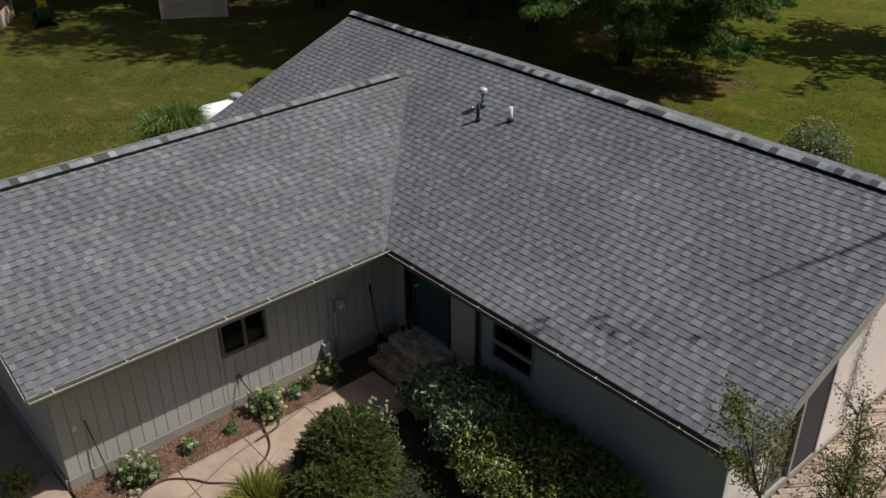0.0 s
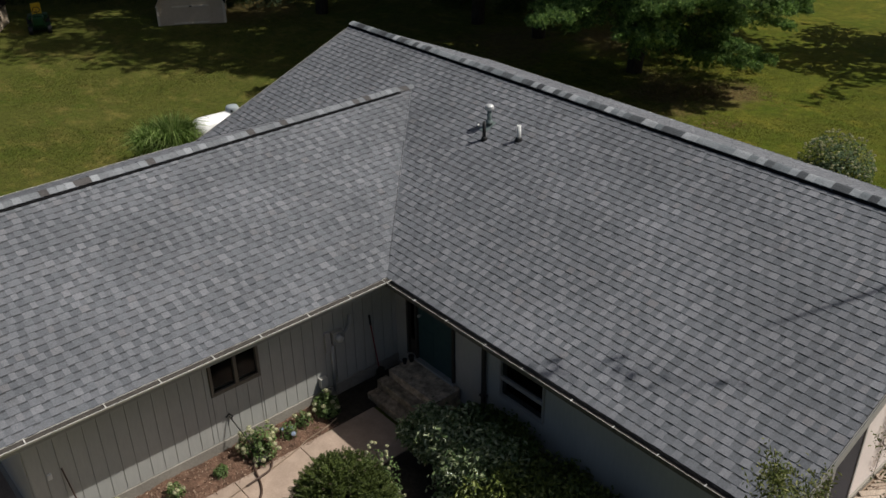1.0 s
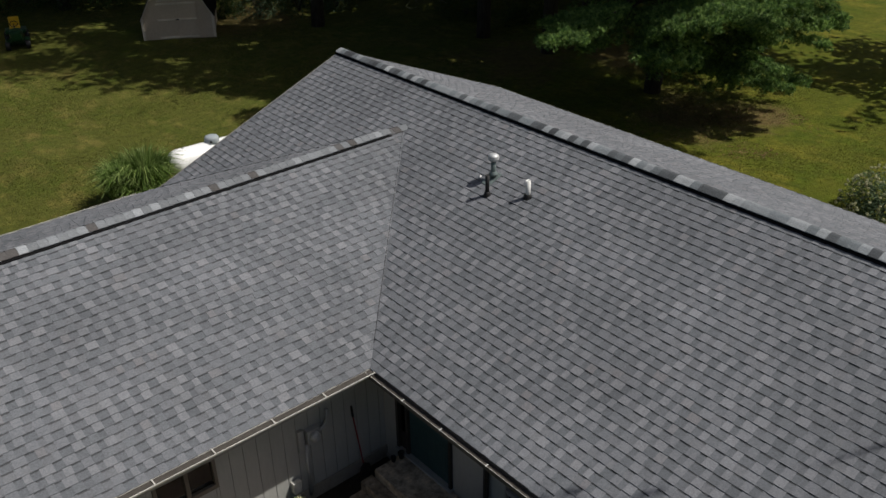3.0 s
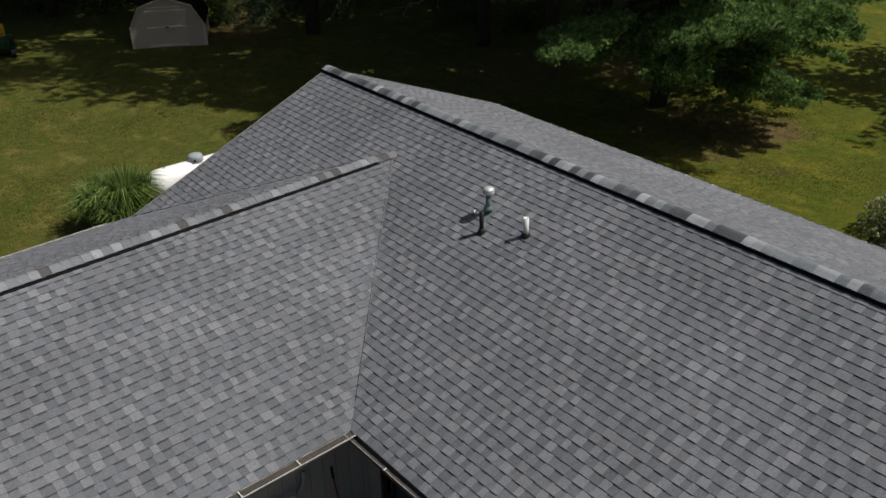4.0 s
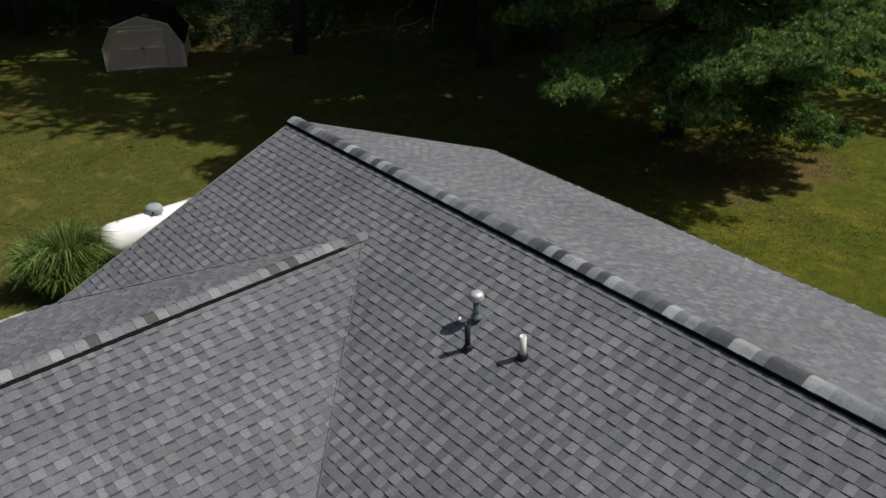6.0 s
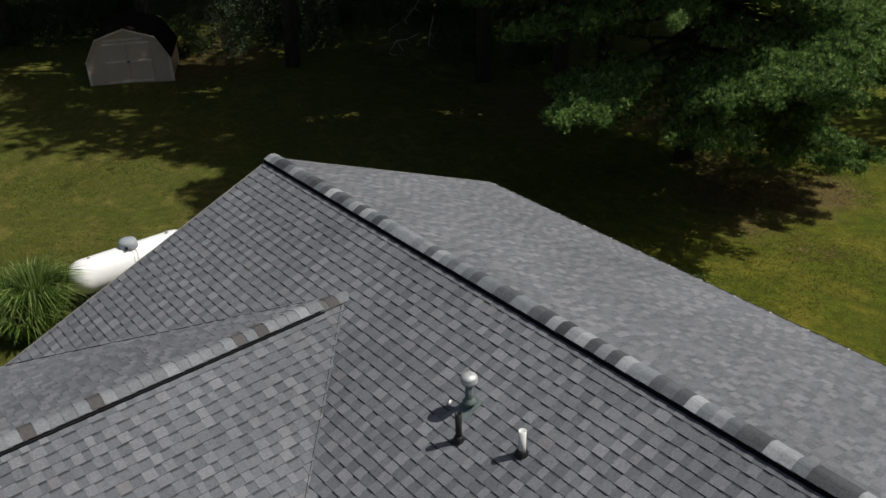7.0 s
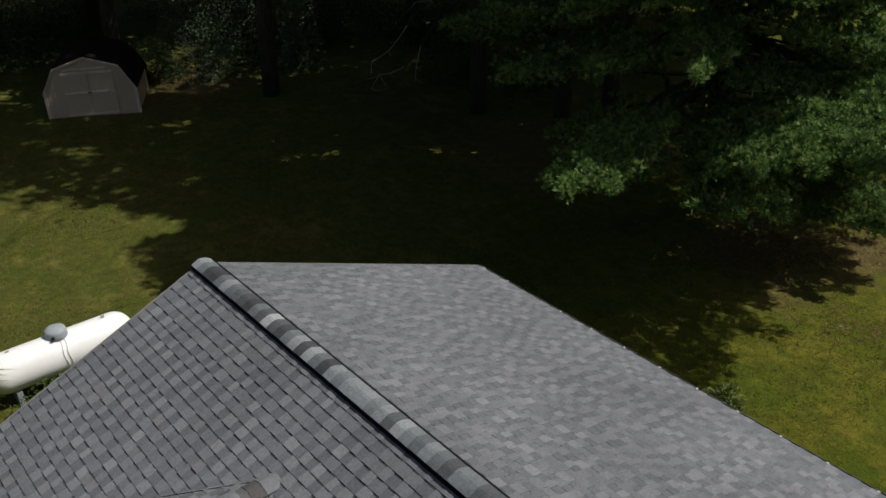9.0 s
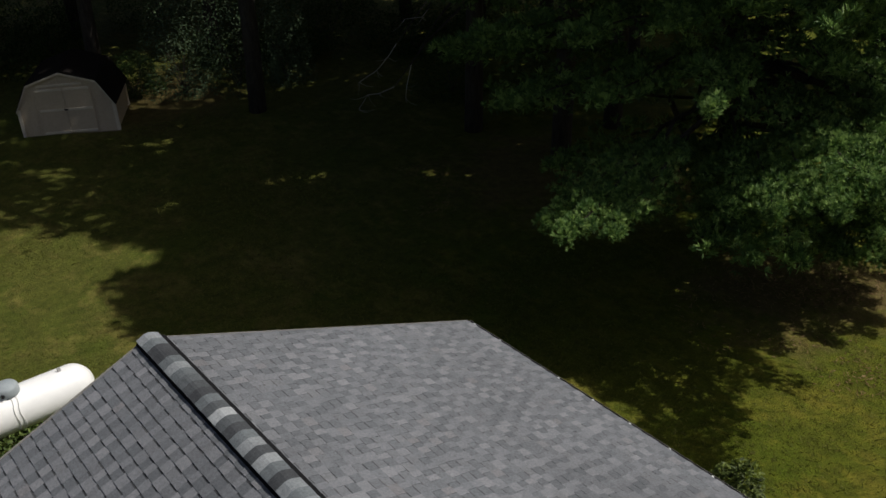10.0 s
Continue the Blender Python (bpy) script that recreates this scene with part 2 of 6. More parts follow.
def spread(nt, way, offset, wobble):
    """Distance along a direction in the plan, plus an offset and some noise."""
    geo = nt.nodes.new("ShaderNodeNewGeometry")
    dot = nt.nodes.new("ShaderNodeVectorMath")
    dot.operation = "DOT_PRODUCT"
    dot.inputs[1].default_value = way
    nt.links.new(geo.outputs["Position"], dot.inputs[0])
    add = nt.nodes.new("ShaderNodeMath")
    add.operation = "MULTIPLY_ADD"
    nt.links.new(noise_tex(nt, 0.5, 5.0, 0.7), add.inputs[0])
    add.inputs[1].default_value = wobble
    shift = nt.nodes.new("ShaderNodeMath")
    shift.operation = "ADD"
    nt.links.new(dot.outputs["Value"], shift.inputs[0])
    shift.inputs[1].default_value = offset - wobble * 0.5
    nt.links.new(shift.outputs[0], add.inputs[2])
    return add.outputs[0]


def halved(nt, value):
    n = nt.nodes.new("ShaderNodeMath")
    n.operation = "MULTIPLY"
    nt.links.new(value, n.inputs[0])
    n.inputs[1].default_value = 0.5
    return n.outputs[0]


def ground_material():
    """Mown lawn with worn straw-coloured and dark green drifts."""
    m, nt, b = nodes_of("lawn", 0.95, 0.0, 0.15)
    fine = noise_tex(nt, 26.0, 6.0, 0.85)
    col = ramp(nt, fine, [(0.3, (0.047, 0.056, 0.009)), (0.7, (0.116, 0.121, 0.022))])
    green = noise_tex(nt, 0.42, 6.0, 0.7)
    col = mix(nt, "MIX", ramp(nt, green, [(0.48, grey(0.0)), (0.64, grey(0.65))]), col, (0.055, 0.082, 0.008))
    dry = noise_tex(nt, 0.95, 8.0, 0.78, (1.0, 0.6, 1.0))
    col = mix(nt, "MIX", ramp(nt, dry, [(0.5, grey(0.0)), (0.66, grey(0.75))]), col, (0.185, 0.15, 0.042))
    # lusher, yellower grass in the sun to the south-east
    lush = mix(nt, "MULTIPLY", 1.0, col, (1.0, 1.06, 0.5))
    col = mix(nt, "MIX", ramp(nt, spread(nt, (0.06, -0.05, 0.0), 0.3, 0.5), [(0.25, grey(0.0)), (0.75, grey(1.0))]), col, lush)
    # bare brown needle litter under the pine and along the edge of the woods
    for centre, size in (((18.2, 7.2), 0.21), ((19.8, 5.6), 0.42), ((18.4, 15.4), 0.2), ((13.5, 28.0), 0.17), ((21.5, 12.8), 0.25)):
        near = spread(nt, (size * 0.7, size * 0.7, 0.0), -0.7 * size * (centre[0] + centre[1]), 0.0)
        aside = spread(nt, (size, -size, 0.0), -size * (centre[0] - centre[1]), 0.0)
        gap = nt.nodes.new("ShaderNodeVectorMath")
        gap.operation = "LENGTH"
        both = nt.nodes.new("ShaderNodeCombineXYZ")
        nt.links.new(near, both.inputs[0])
        nt.links.new(aside, both.inputs[1])
        nt.links.new(both.outputs[0], gap.inputs[0])
        rough = nt.nodes.new("ShaderNodeMath")
        rough.operation = "MULTIPLY_ADD"
        nt.links.new(noise_tex(nt, 1.3, 6.0, 0.75), rough.inputs[0])
        rough.inputs[1].default_value = 1.6
        nt.links.new(gap.outputs["Value"], rough.inputs[2])
        col = mix(nt, "MIX", ramp(nt, halved(nt, rough.outputs[0]), [(0.5, grey(0.85)), (0.75, grey(0.0))]), col, (0.125, 0.092, 0.034))
    mid = noise_tex(nt, 3.4, 8.0, 0.85)
    col = mix(nt, "MULTIPLY", 1.0, col, ramp(nt, mid, [(0.3, grey(0.46)), (0.7, grey(1.42))]))
    nt.links.new(col, b.inputs["Base Color"])
    bump(nt, b, fine, 0.9, 0.03)
    return m


M_LAWN = ground_material()
M_DULL = plain("dull_grey_aluminium", (0.15, 0.145, 0.13), (0.21, 0.2, 0.18), 14, 0.6, relief=0.1, stain=0.3)

# ---- helpers of this scene ----
rng = np.random.default_rng(7)


def mesh_of(name, verts, polys, mat, smooth=False):
    me = bpy.data.meshes.new(name)
    me.from_pydata([tuple(v) for v in verts], [], polys)
    if mat:
        me.materials.append(mat)
    if smooth:
        me.shade_smooth()
    return me


def quick_mesh(name, verts, polys, mat):
    """A large mesh from arrays: polys all with the same number of corners."""
    me = bpy.data.meshes.new(name)
    n, k = polys.shape
    me.vertices.add(len(verts))
    me.vertices.foreach_set("co", np.asarray(verts, np.float32).ravel())
    me.loops.add(n * k)
    me.loops.foreach_set("vertex_index", polys.astype(np.int32).ravel())
    me.polygons.add(n)
    me.polygons.foreach_set("loop_start", (np.arange(n) * k).astype(np.int32))
    me.update(calc_edges=True)
    me.materials.append(mat)
    return me


def placed(ob):
    """Where an object stands in the world, through all its parents."""
    m = ob.matrix_basis.copy()
    return placed(ob.parent) @ ob.matrix_parent_inverse @ m if ob.parent else m


def under(ob, parent):
    """Puts ob under parent; its own coordinates stay those of the world."""
    if parent is not None:
        ob.parent = parent
        ob.matrix_parent_inverse = placed(parent).inverted()
    return ob


def thing(name, place, label, category, group="", kind=""):
    ob = new(name)
    ob.location = place
    ob.empty_display_size = 0.2
    return tagged(ob, label, category, group, kind)


def part(name, shape, mat, parent=None, label="", smooth=False):
    """One mesh object from a bmesh or a mesh, in world coordinates, under its thing or part."""
    if isinstance(shape, bmesh.types.BMesh):
        me = bpy.data.meshes.new(name)
        bmesh.ops.recalc_face_normals(shape, faces=shape.faces[:])
        shape.to_mesh(me)
        shape.free()
        me.materials.append(mat)
        if smooth:
            me.shade_smooth()
    else:
        me = shape
    ob = new(name, me)
    under(ob, parent)
    return tagged(ob, label)


def box(x0, x1, y0, y1, z0, z1, bevel=0.0, bm=None):
    b = bmesh.new()
    r = bmesh.ops.create_cube(b, size=1.0)
    for v in r["verts"]:
        v.co = Vector((x0 + (v.co.x + 0.5) * (x1 - x0), y0 + (v.co.y + 0.5) * (y1 - y0), z0 + (v.co.z + 0.5) * (z1 - z0)))
    if bevel:
        bmesh.ops.bevel(b, geom=b.edges[:], offset=bevel, segments=2, affect="EDGES", profile=0.6)
    if bm is None:
        return b
    return join(bm, b)


def join(bm, other, m=None):
    """Adds another bmesh to bm and frees it."""
    if m is not None:
        bmesh.ops.transform(other, matrix=m, verts=other.verts[:])
    me = bpy.data.meshes.new("tmp")
    other.to_mesh(me)
    other.free()
    bm.from_mesh(me)
    bpy.data.meshes.remove(me)
    return bm


def prism(poly, z0=None, drop=None, lift=None):
    """A solid from a flat polygon of world points, thickened by the vector drop."""
    b = bmesh.new()
    top = [b.verts.new(p) for p in poly]
    low = [b.verts.new(Vector(p) + Vector(drop)) for p in poly]
    b.faces.new(top)
    b.faces.new(low[::-1])
    n = len(poly)
    for i in range(n):
        b.faces.new((top[i], low[i], low[(i + 1) % n], top[(i + 1) % n]))
    return b


def tube(points, radii, seg=8, bm=None, cap=True):
    """A round bar through points; radii: one for all, or one each."""
    b = bm or bmesh.new()
    pts = [Vector(p) for p in points]
    if isinstance(radii, (int, float)):
        radii = [radii] * len(pts)
    side = None
    rings = []
    for i, p in enumerate(pts):
        d = (pts[min(i + 1, len(pts) - 1)] - pts[max(i - 1, 0)]).normalized()
        if side is None:
            side = d.orthogonal().normalized()
        side = (side - d * side.dot(d)).normalized()
        other = d.cross(side)
        rings.append([b.verts.new(p + radii[i] * (math.cos(a) * side + math.sin(a) * other))
                      for a in (2 * math.pi * k / seg for k in range(seg))])
    for r0, r1 in zip(rings, rings[1:]):
        for k in range(seg):
            b.faces.new((r0[k], r0[(k + 1) % seg], r1[(k + 1) % seg], r1[k]))
    if cap:
        b.faces.new(rings[0][::-1])
        b.faces.new(rings[-1])
    return b


def lathe(centre, profile, seg=24, axis=None):
    """Turned solid: profile of (radius, height) about the z axis, or another axis."""
    b = bmesh.new()
    rings = []
    for r, h in profile:
        if r < 1e-5:
            rings.append([b.verts.new((0, 0, h))])
        else:
            rings.append([b.verts.new((r * math.cos(2 * math.pi * k / seg), r * math.sin(2 * math.pi * k / seg), h)) for k in range(seg)])
    for r0, r1 in zip(rings, rings[1:]):
        for k in range(seg):
            a, c = r0[k % len(r0)], r0[(k + 1) % len(r0)]
            d, e = r1[(k + 1) % len(r1)], r1[k % len(r1)]
            f = []
            for v in (a, c, d, e):
                if v not in f:
                    f.append(v)
            if len(f) > 2:
                b.faces.new(f)
    m = Matrix.Translation(centre)
    if axis is not None:
        m = m @ Vector(axis).to_track_quat("Z", "Y").to_matrix().to_4x4()
    bmesh.ops.transform(b, matrix=m, verts=b.verts[:])
    return b


def ground_z(x, y):
    """The yard falls about half a metre behind the house."""
    s = np.clip((np.asarray(x, float) + y - 14.7) / 9.3, 0, 1)
    return -0.55 * s * s * (3 - 2 * s)


def leaf_mesh(name, centres, normals, ups, length, width, mat, fold=0.25):
    """Leaves as folded diamonds: one island each."""
    n = len(centres)
    normals = normals / np.maximum(np.linalg.norm(normals, axis=1, keepdims=True), 1e-6)
    ups = ups - normals * (ups * normals).sum(1, keepdims=True)
    ups = ups / np.maximum(np.linalg.norm(ups, axis=1, keepdims=True), 1e-6)
    side = np.cross(normals, ups)
    L, W = np.broadcast_to(length, n)[:, None], np.broadcast_to(width, n)[:, None]
    base = centres - ups * L * 0.5
    tip = centres + ups * L * 0.5 - normals * L * 0.12
    a = centres + side * W * 0.5 + normals * W * fold
    c = centres - side * W * 0.5 + normals * W * fold
    verts = np.stack([base, a, tip, c], 1).reshape(-1, 3)
    i = np.arange(n) * 4
    polys = np.concatenate([np.stack([i, i + 1, i + 2], 1), np.stack([i, i + 2, i + 3], 1)])
    return quick_mesh(name, verts, polys, mat)


def blade_mesh(name, roots, tips, bend, width, mat):
    """Grass blades of two joints each, from root to tip."""
    n = len(roots)
    d = tips - roots
    side = np.cross(d, rng.normal(size=(n, 3)))
    side /= np.maximum(np.linalg.norm(side, axis=1, keepdims=True), 1e-6)
    w = np.broadcast_to(width, n)[:, None] * 0.5
    mid = roots + d * 0.55 + bend
    verts = np.stack([roots - side * w, roots + side * w, mid + side * w * 0.8, mid - side * w * 0.8, tips], 1).reshape(-1, 3)
    i = np.arange(n) * 5
    polys = np.concatenate([np.stack([i, i + 1, i + 2], 1), np.stack([i, i + 2, i + 3], 1), np.stack([i + 3, i + 2, i + 4], 1)])
    return quick_mesh(name, verts, polys, mat)


def ball(n):
    v = rng.normal(size=(n, 3))
    return v / np.linalg.norm(v, axis=1, keepdims=True)


# ---- ground ----
def make_ground():
    n = 90
    line = np.concatenate([np.linspace(-1500, -40, 8), np.linspace(-35, 60, n), np.linspace(65, 1500, 8)])
    gx, gy = np.meshgrid(line, line)
    gz = ground_z(gx, gy) + 0.025 * np.sin(gx * 0.9) * np.cos(gy * 0.7) * (np.hypot(gx - 4, gy - 3) > 14)
    k = len(line)
    idx = np.arange(k * k).reshape(k, k)
    polys = np.stack([idx[:-1, :-1], idx[:-1, 1:], idx[1:, 1:], idx[1:, :-1]], -1).reshape(-1, 4)
    me = quick_mesh("ground", np.stack([gx, gy, gz], -1).reshape(-1, 3), polys, M_LAWN)
    me.shade_smooth()
    return tagged(new("ground", me), "mown green lawn with straw-coloured worn drifts", "lawn", kind="structure")


make_ground()

# ---- the house ----
EAVE_Z, PITCH_MAIN, PITCH_WING = 2.48, 0.402, 0.394
RIDGE_X, EAST_X = 4.785, 9.45
SOUTH_Y, NORTH_Y = -7.34, 7.335
RIDGE_Y, BACK_Y, BACK_Z, WEST_X = 3.83, 7.48, 2.54, -6.35
WALL = 0.65                       # overhang of the eaves
SOFFIT_Z = 2.35
RIDGE_Z = EAVE_Z + PITCH_MAIN * RIDGE_X
WING_RIDGE_Z = EAVE_Z + PITCH_WING * RIDGE_Y
JOIN_X = (WING_RIDGE_Z - EAVE_Z) / PITCH_MAIN
K_VALLEY = PITCH_MAIN / PITCH_WING
PITCH_BACK = (WING_RIDGE_Z - BACK_Z) / (BACK_Y - RIDGE_Y)
PITCH_EAST = (RIDGE_Z - EAVE_Z) / (EAST_X - RIDGE_X)

house = thing("house", (1.5, 0, 0), "L-shaped single-storey grey house with a grey shingle roof", "house")


def clip(poly, a, b, c):
    """The part of a polygon of (u, v) where a*u + b*v <= c."""
    out = []
    for (p, q) in zip(poly, poly[1:] + poly[:1]):
        dp, dq = a * p[0] + b * p[1] - c, a * q[0] + b * q[1] - c
        if dp <= 0:
            out.append(p)
        if dp * dq < 0:
            s = dp / (dp - dq)
            out.append((p[0] + s * (q[0] - p[0]), p[1] + s * (q[1] - p[1])))
    return out


def area(poly):
    return abs(sum(p[0] * q[1] - q[0] * p[1] for p, q in zip(poly, poly[1:] + poly[:1]))) / 2


class Slope:
    """A roof plane: u runs level along the eave, v up the slope. cuts: lists of half-planes, one list for each region."""

    def __init__(self, origin, along, up, ulen, vlen, cuts):
        self.o, self.u, self.v = Vector(origin), Vector(along).normalized(), Vector(up).normalized()
        self.n = self.u.cross(self.v)
        if self.n.z < 0:
            self.n = -self.n
        self.ulen, self.vlen, self.cuts = ulen, vlen, cuts

    def at(self, u, v, h=0.0):
        return self.o + self.u * u + self.v * v + self.n * h

    def regions(self, poly):
        for cut in self.cuts:
            p = poly
            for a, b, c in cut:
                p = clip(p, a, b, c)
                if len(p) < 3:
                    break
            if len(p) >= 3 and area(p) > 2e-5:
                yield p


cm = math.sqrt(1 + PITCH_MAIN ** 2)
cw = math.sqrt(1 + PITCH_WING ** 2)
# west slope: u = y - SOUTH_Y, x = v / cm; the wing's two valleys cut it
kv = K_VALLEY / cm
west = Slope((0, SOUTH_Y, EAVE_Z), (0, 1, 0), (1, 0, PITCH_MAIN), NORTH_Y - SOUTH_Y, RIDGE_X * cm,
             [[(1, -kv, -SOUTH_Y), (1, 0, RIDGE_Y - SOUTH_Y)],
              [(-1, -PITCH_MAIN / PITCH_BACK / cm, -(BACK_Y + (BACK_Z - EAVE_Z) / PITCH_BACK - SOUTH_Y)), (-1, 0, -(RIDGE_Y - SOUTH_Y))]])
east = Slope((EAST_X, NORTH_Y, EAVE_Z), (0, -1, 0), (-1, 0, PITCH_EAST), NORTH_Y - SOUTH_Y, (EAST_X - RIDGE_X) * math.sqrt(1 + PITCH_EAST ** 2), [[]])
# wing: x <= distance from its eave / K_VALLEY
kw = 1 / (K_VALLEY * cw)
front = Slope((WEST_X, 0, EAVE_Z), (1, 0, 0), (0, 1, PITCH_WING), JOIN_X - WEST_X, RIDGE_Y * cw, [[(1, -kw, -WEST_X)]])
cb = math.sqrt(1 + PITCH_BACK ** 2)
FOOT_X = (BACK_Z - EAVE_Z) / PITCH_MAIN          # where the back eave meets the west slope
back = Slope((JOIN_X, BACK_Y, BACK_Z), (-1, 0, 0), (0, -1, PITCH_BACK), JOIN_X - WEST_X, (BACK_Y - RIDGE_Y) * cb,
             [[(-1, -PITCH_BACK / (PITCH_MAIN * cb), FOOT_X - JOIN_X)]])

EXPOSURE = 0.13
TAB_WIDTHS = (0.085, 0.105, 0.12, 0.135, 0.155)
TAB_HEIGHTS = (0.0065, 0.0125)


def tab_solid(poly, v0, butt):
    """Verts (u, v, h) and faces of one shingle tab: a wedge, thick at its butt edge."""
    n = len(poly)
    top = [(u, v, butt + (0.0015 - butt) * (v - v0) / EXPOSURE) for u, v in poly]
    low = [(u, v, -0.004) for u, v in poly]
    faces = [tuple(range(n))] + [(i, n + i, n + (i + 1) % n, (i + 1) % n) for i in range(n)]
    return top + low, faces


def gap_solid(u0, u1, v0, v1, butt):
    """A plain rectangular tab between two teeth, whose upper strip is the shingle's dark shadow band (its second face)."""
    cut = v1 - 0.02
    h = [butt + (0.0015 - butt) * (v - v0) / EXPOSURE for v in (v0, cut, v1)]
    verts = [(u0, v0, h[0]), (u1, v0, h[0]), (u1, cut, h[1]), (u0, cut, h[1]), (u1, v1, h[2]), (u0, v1, h[2]), (u0, v0, -0.004), (u1, v0, -0.004), (u1, v1, -0.004), (u0, v1, -0.004)]
    return verts, [(0, 1, 2, 3), (3, 2, 4, 5), (1, 0, 6, 7), (0, 3, 5, 9, 6), (2, 1, 7, 8, 4)]


def lay_shingles(slope, owner, seed, window, label):
    """Courses of random tabs. window: (u0, u1, v0, v1), in which the tabs are pieces of their own, at most 300."""
    r = random.Random(seed)
    shared = {}
    verts, faces, which, singles = [], [], [], 0
    rows = int(slope.vlen / EXPOSURE) + 1
    basis = Matrix((slope.u, slope.v, slope.n)).transposed().to_4x4()
    flip = slope.u.cross(slope.v).dot(slope.n) < 0
    for row in range(rows):
        v0 = row * EXPOSURE
        v1 = min(v0 + EXPOSURE, slope.vlen)
        u = -r.random() * 0.25
        high = r.random() < 0.5
        while u < slope.ulen:
            w = r.choice(TAB_WIDTHS)
            high = not high
            butt = TAB_HEIGHTS[high]
            slip = r.uniform(-0.003, 0.003)
            a, b = max(u, 0.0), min(u + w, slope.ulen)
            u += w
            if b - a < 0.01:
                continue
            whole = [(a, v0 + slip), (b, v0 + slip), (b, v1), (a, v1)]
            for poly in slope.regions(whole):
                inside = window[0] < a and b < window[1] and window[2] < v0 and v1 < window[3]
                if inside and singles < 300 and len(poly) == 4 and abs(area(poly) - (b - a) * (v1 - v0 - slip)) < 1e-6 and abs(b - a - w) < 1e-6:
                    key = (w, butt)
                    if key not in shared:
                        if high:
                            vs, fs = tab_solid([(0.001, 0), (w - 0.001, 0), (w - 0.001, EXPOSURE), (0.001, EXPOSURE)], 0.0, butt)
                        else:
                            vs, fs = gap_solid(0.001, w - 0.001, 0, EXPOSURE, butt)
                        if flip:
                            fs = [f[::-1] for f in fs]
                        shared[key] = mesh_of("shingle", vs, fs, M_TOOTH_ONE if high else M_GAP_ONE)
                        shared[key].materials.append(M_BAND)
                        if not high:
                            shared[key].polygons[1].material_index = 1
                    ob = under(new("shingle", shared[key]), owner)
                    ob.matrix_basis = Matrix.Translation(slope.at(a, v0 + slip)) @ basis
                    singles += 1
                    continue
                square = not high and len(poly) == 4 and v1 - v0 > 0.12 and abs(area(poly) - (b - a) * (v1 - v0 - slip)) < 1e-6
                vs, fs = gap_solid(a, b, v0 + slip, v1, butt) if square else tab_solid(poly, v0 + slip, butt)
                k = len(verts)
                verts += [tuple(slope.at(*p)) for p in vs]
                faces += [tuple(k + i for i in (f[::-1] if flip else f)) for f in fs]
                kinds = [0 if high else 1] * len(fs)
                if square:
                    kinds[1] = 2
                which += kinds
    me = mesh_of("shingle_field", verts, faces, M_TOOTH)
    me.materials.append(M_GAP)
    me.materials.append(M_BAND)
    me.polygons.foreach_set("material_index", which)
    ob = part("shingle_field", me, M_TOOTH, owner)
    tagged(ob, label, "", "", "stuff")


def roof_slope(slope, label):
    bm = bmesh.new()
    whole = [(0, 0), (slope.ulen, 0), (slope.ulen, slope.vlen), (0, slope.vlen)]
    for poly in slope.regions(whole):
        pts = [slope.at(u, v, -0.004) for u, v in poly]
        join(bm, prism(pts, drop=-0.022 * slope.n))
    return part("roof_slope", bm, M_DECK, house, label)


slopes = [(west, roof_slope(west, "roof plane of mixed grey laminated shingles"), (5.6, 9.8, 2.6, 4.6)),
          (east, roof_slope(east, "sunlit roof plane of mixed grey laminated shingles"), (0.6, 4.6, 2.6, 4.6)),
          (front, roof_slope(front, "roof plane of mixed grey laminated shingles"), (4.6, 8.4, 1.4, 3.4)),
          (back, roof_slope(back, "roof plane of mixed grey laminated shingles"), (2.0, 6.2, 2.0, 4.0))]


def rake_board(slope, u, side, name="rake_board"):
    """The board and metal edge along a gable's slope."""
    bm = bmesh.new()
    a, b = slope.at(u, 0, -0.026), slope.at(u, slope.vlen, -0.026)
    d = side * 0.025
    join(bm, prism([a, b, b + Vector((0, 0, -0.16)), a + Vector((0, 0, -0.16))], drop=d))
    part(name, bm, M_FASCIA, house)
    e = bmesh.new()
    a, b = slope.at(u, -0.01, 0.004), slope.at(u, slope.vlen, 0.004)
    join(e, prism([a + side * 0.028, b + side * 0.028, b + side * 0.028 + Vector((0, 0, -0.05)), a + side * 0.028 + Vector((0, 0, -0.05))],
                  drop=side * 0.004))
    part("drip_edge", e, M_FASCIA, house)


rake_board(west, 0, Vector((0, -1, 0)))
rake_board(west, west.ulen, Vector((0, 1, 0)))
rake_board(east, 0, Vector((0, 1, 0)))
rake_board(east, east.ulen, Vector((0, -1, 0)))
rake_board(front, 0, Vector((-1, 0, 0)))
rake_board(back, back.ulen, Vector((-1, 0, 0)))

# ---- valleys: a thin dark tube along the line where two slopes meet ----
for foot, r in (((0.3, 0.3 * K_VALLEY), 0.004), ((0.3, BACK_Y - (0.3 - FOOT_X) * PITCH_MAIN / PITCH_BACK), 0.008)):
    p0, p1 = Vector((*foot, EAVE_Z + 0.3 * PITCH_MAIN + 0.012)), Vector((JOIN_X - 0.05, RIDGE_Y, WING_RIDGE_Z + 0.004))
    part("valley_line", tube([p0, p0.lerp(p1, 0.5), p1], r, 6), M_DECK, house, "dark line along the valley between the roof planes")

# ---- ridges: vent strip and bent cap shingles ----


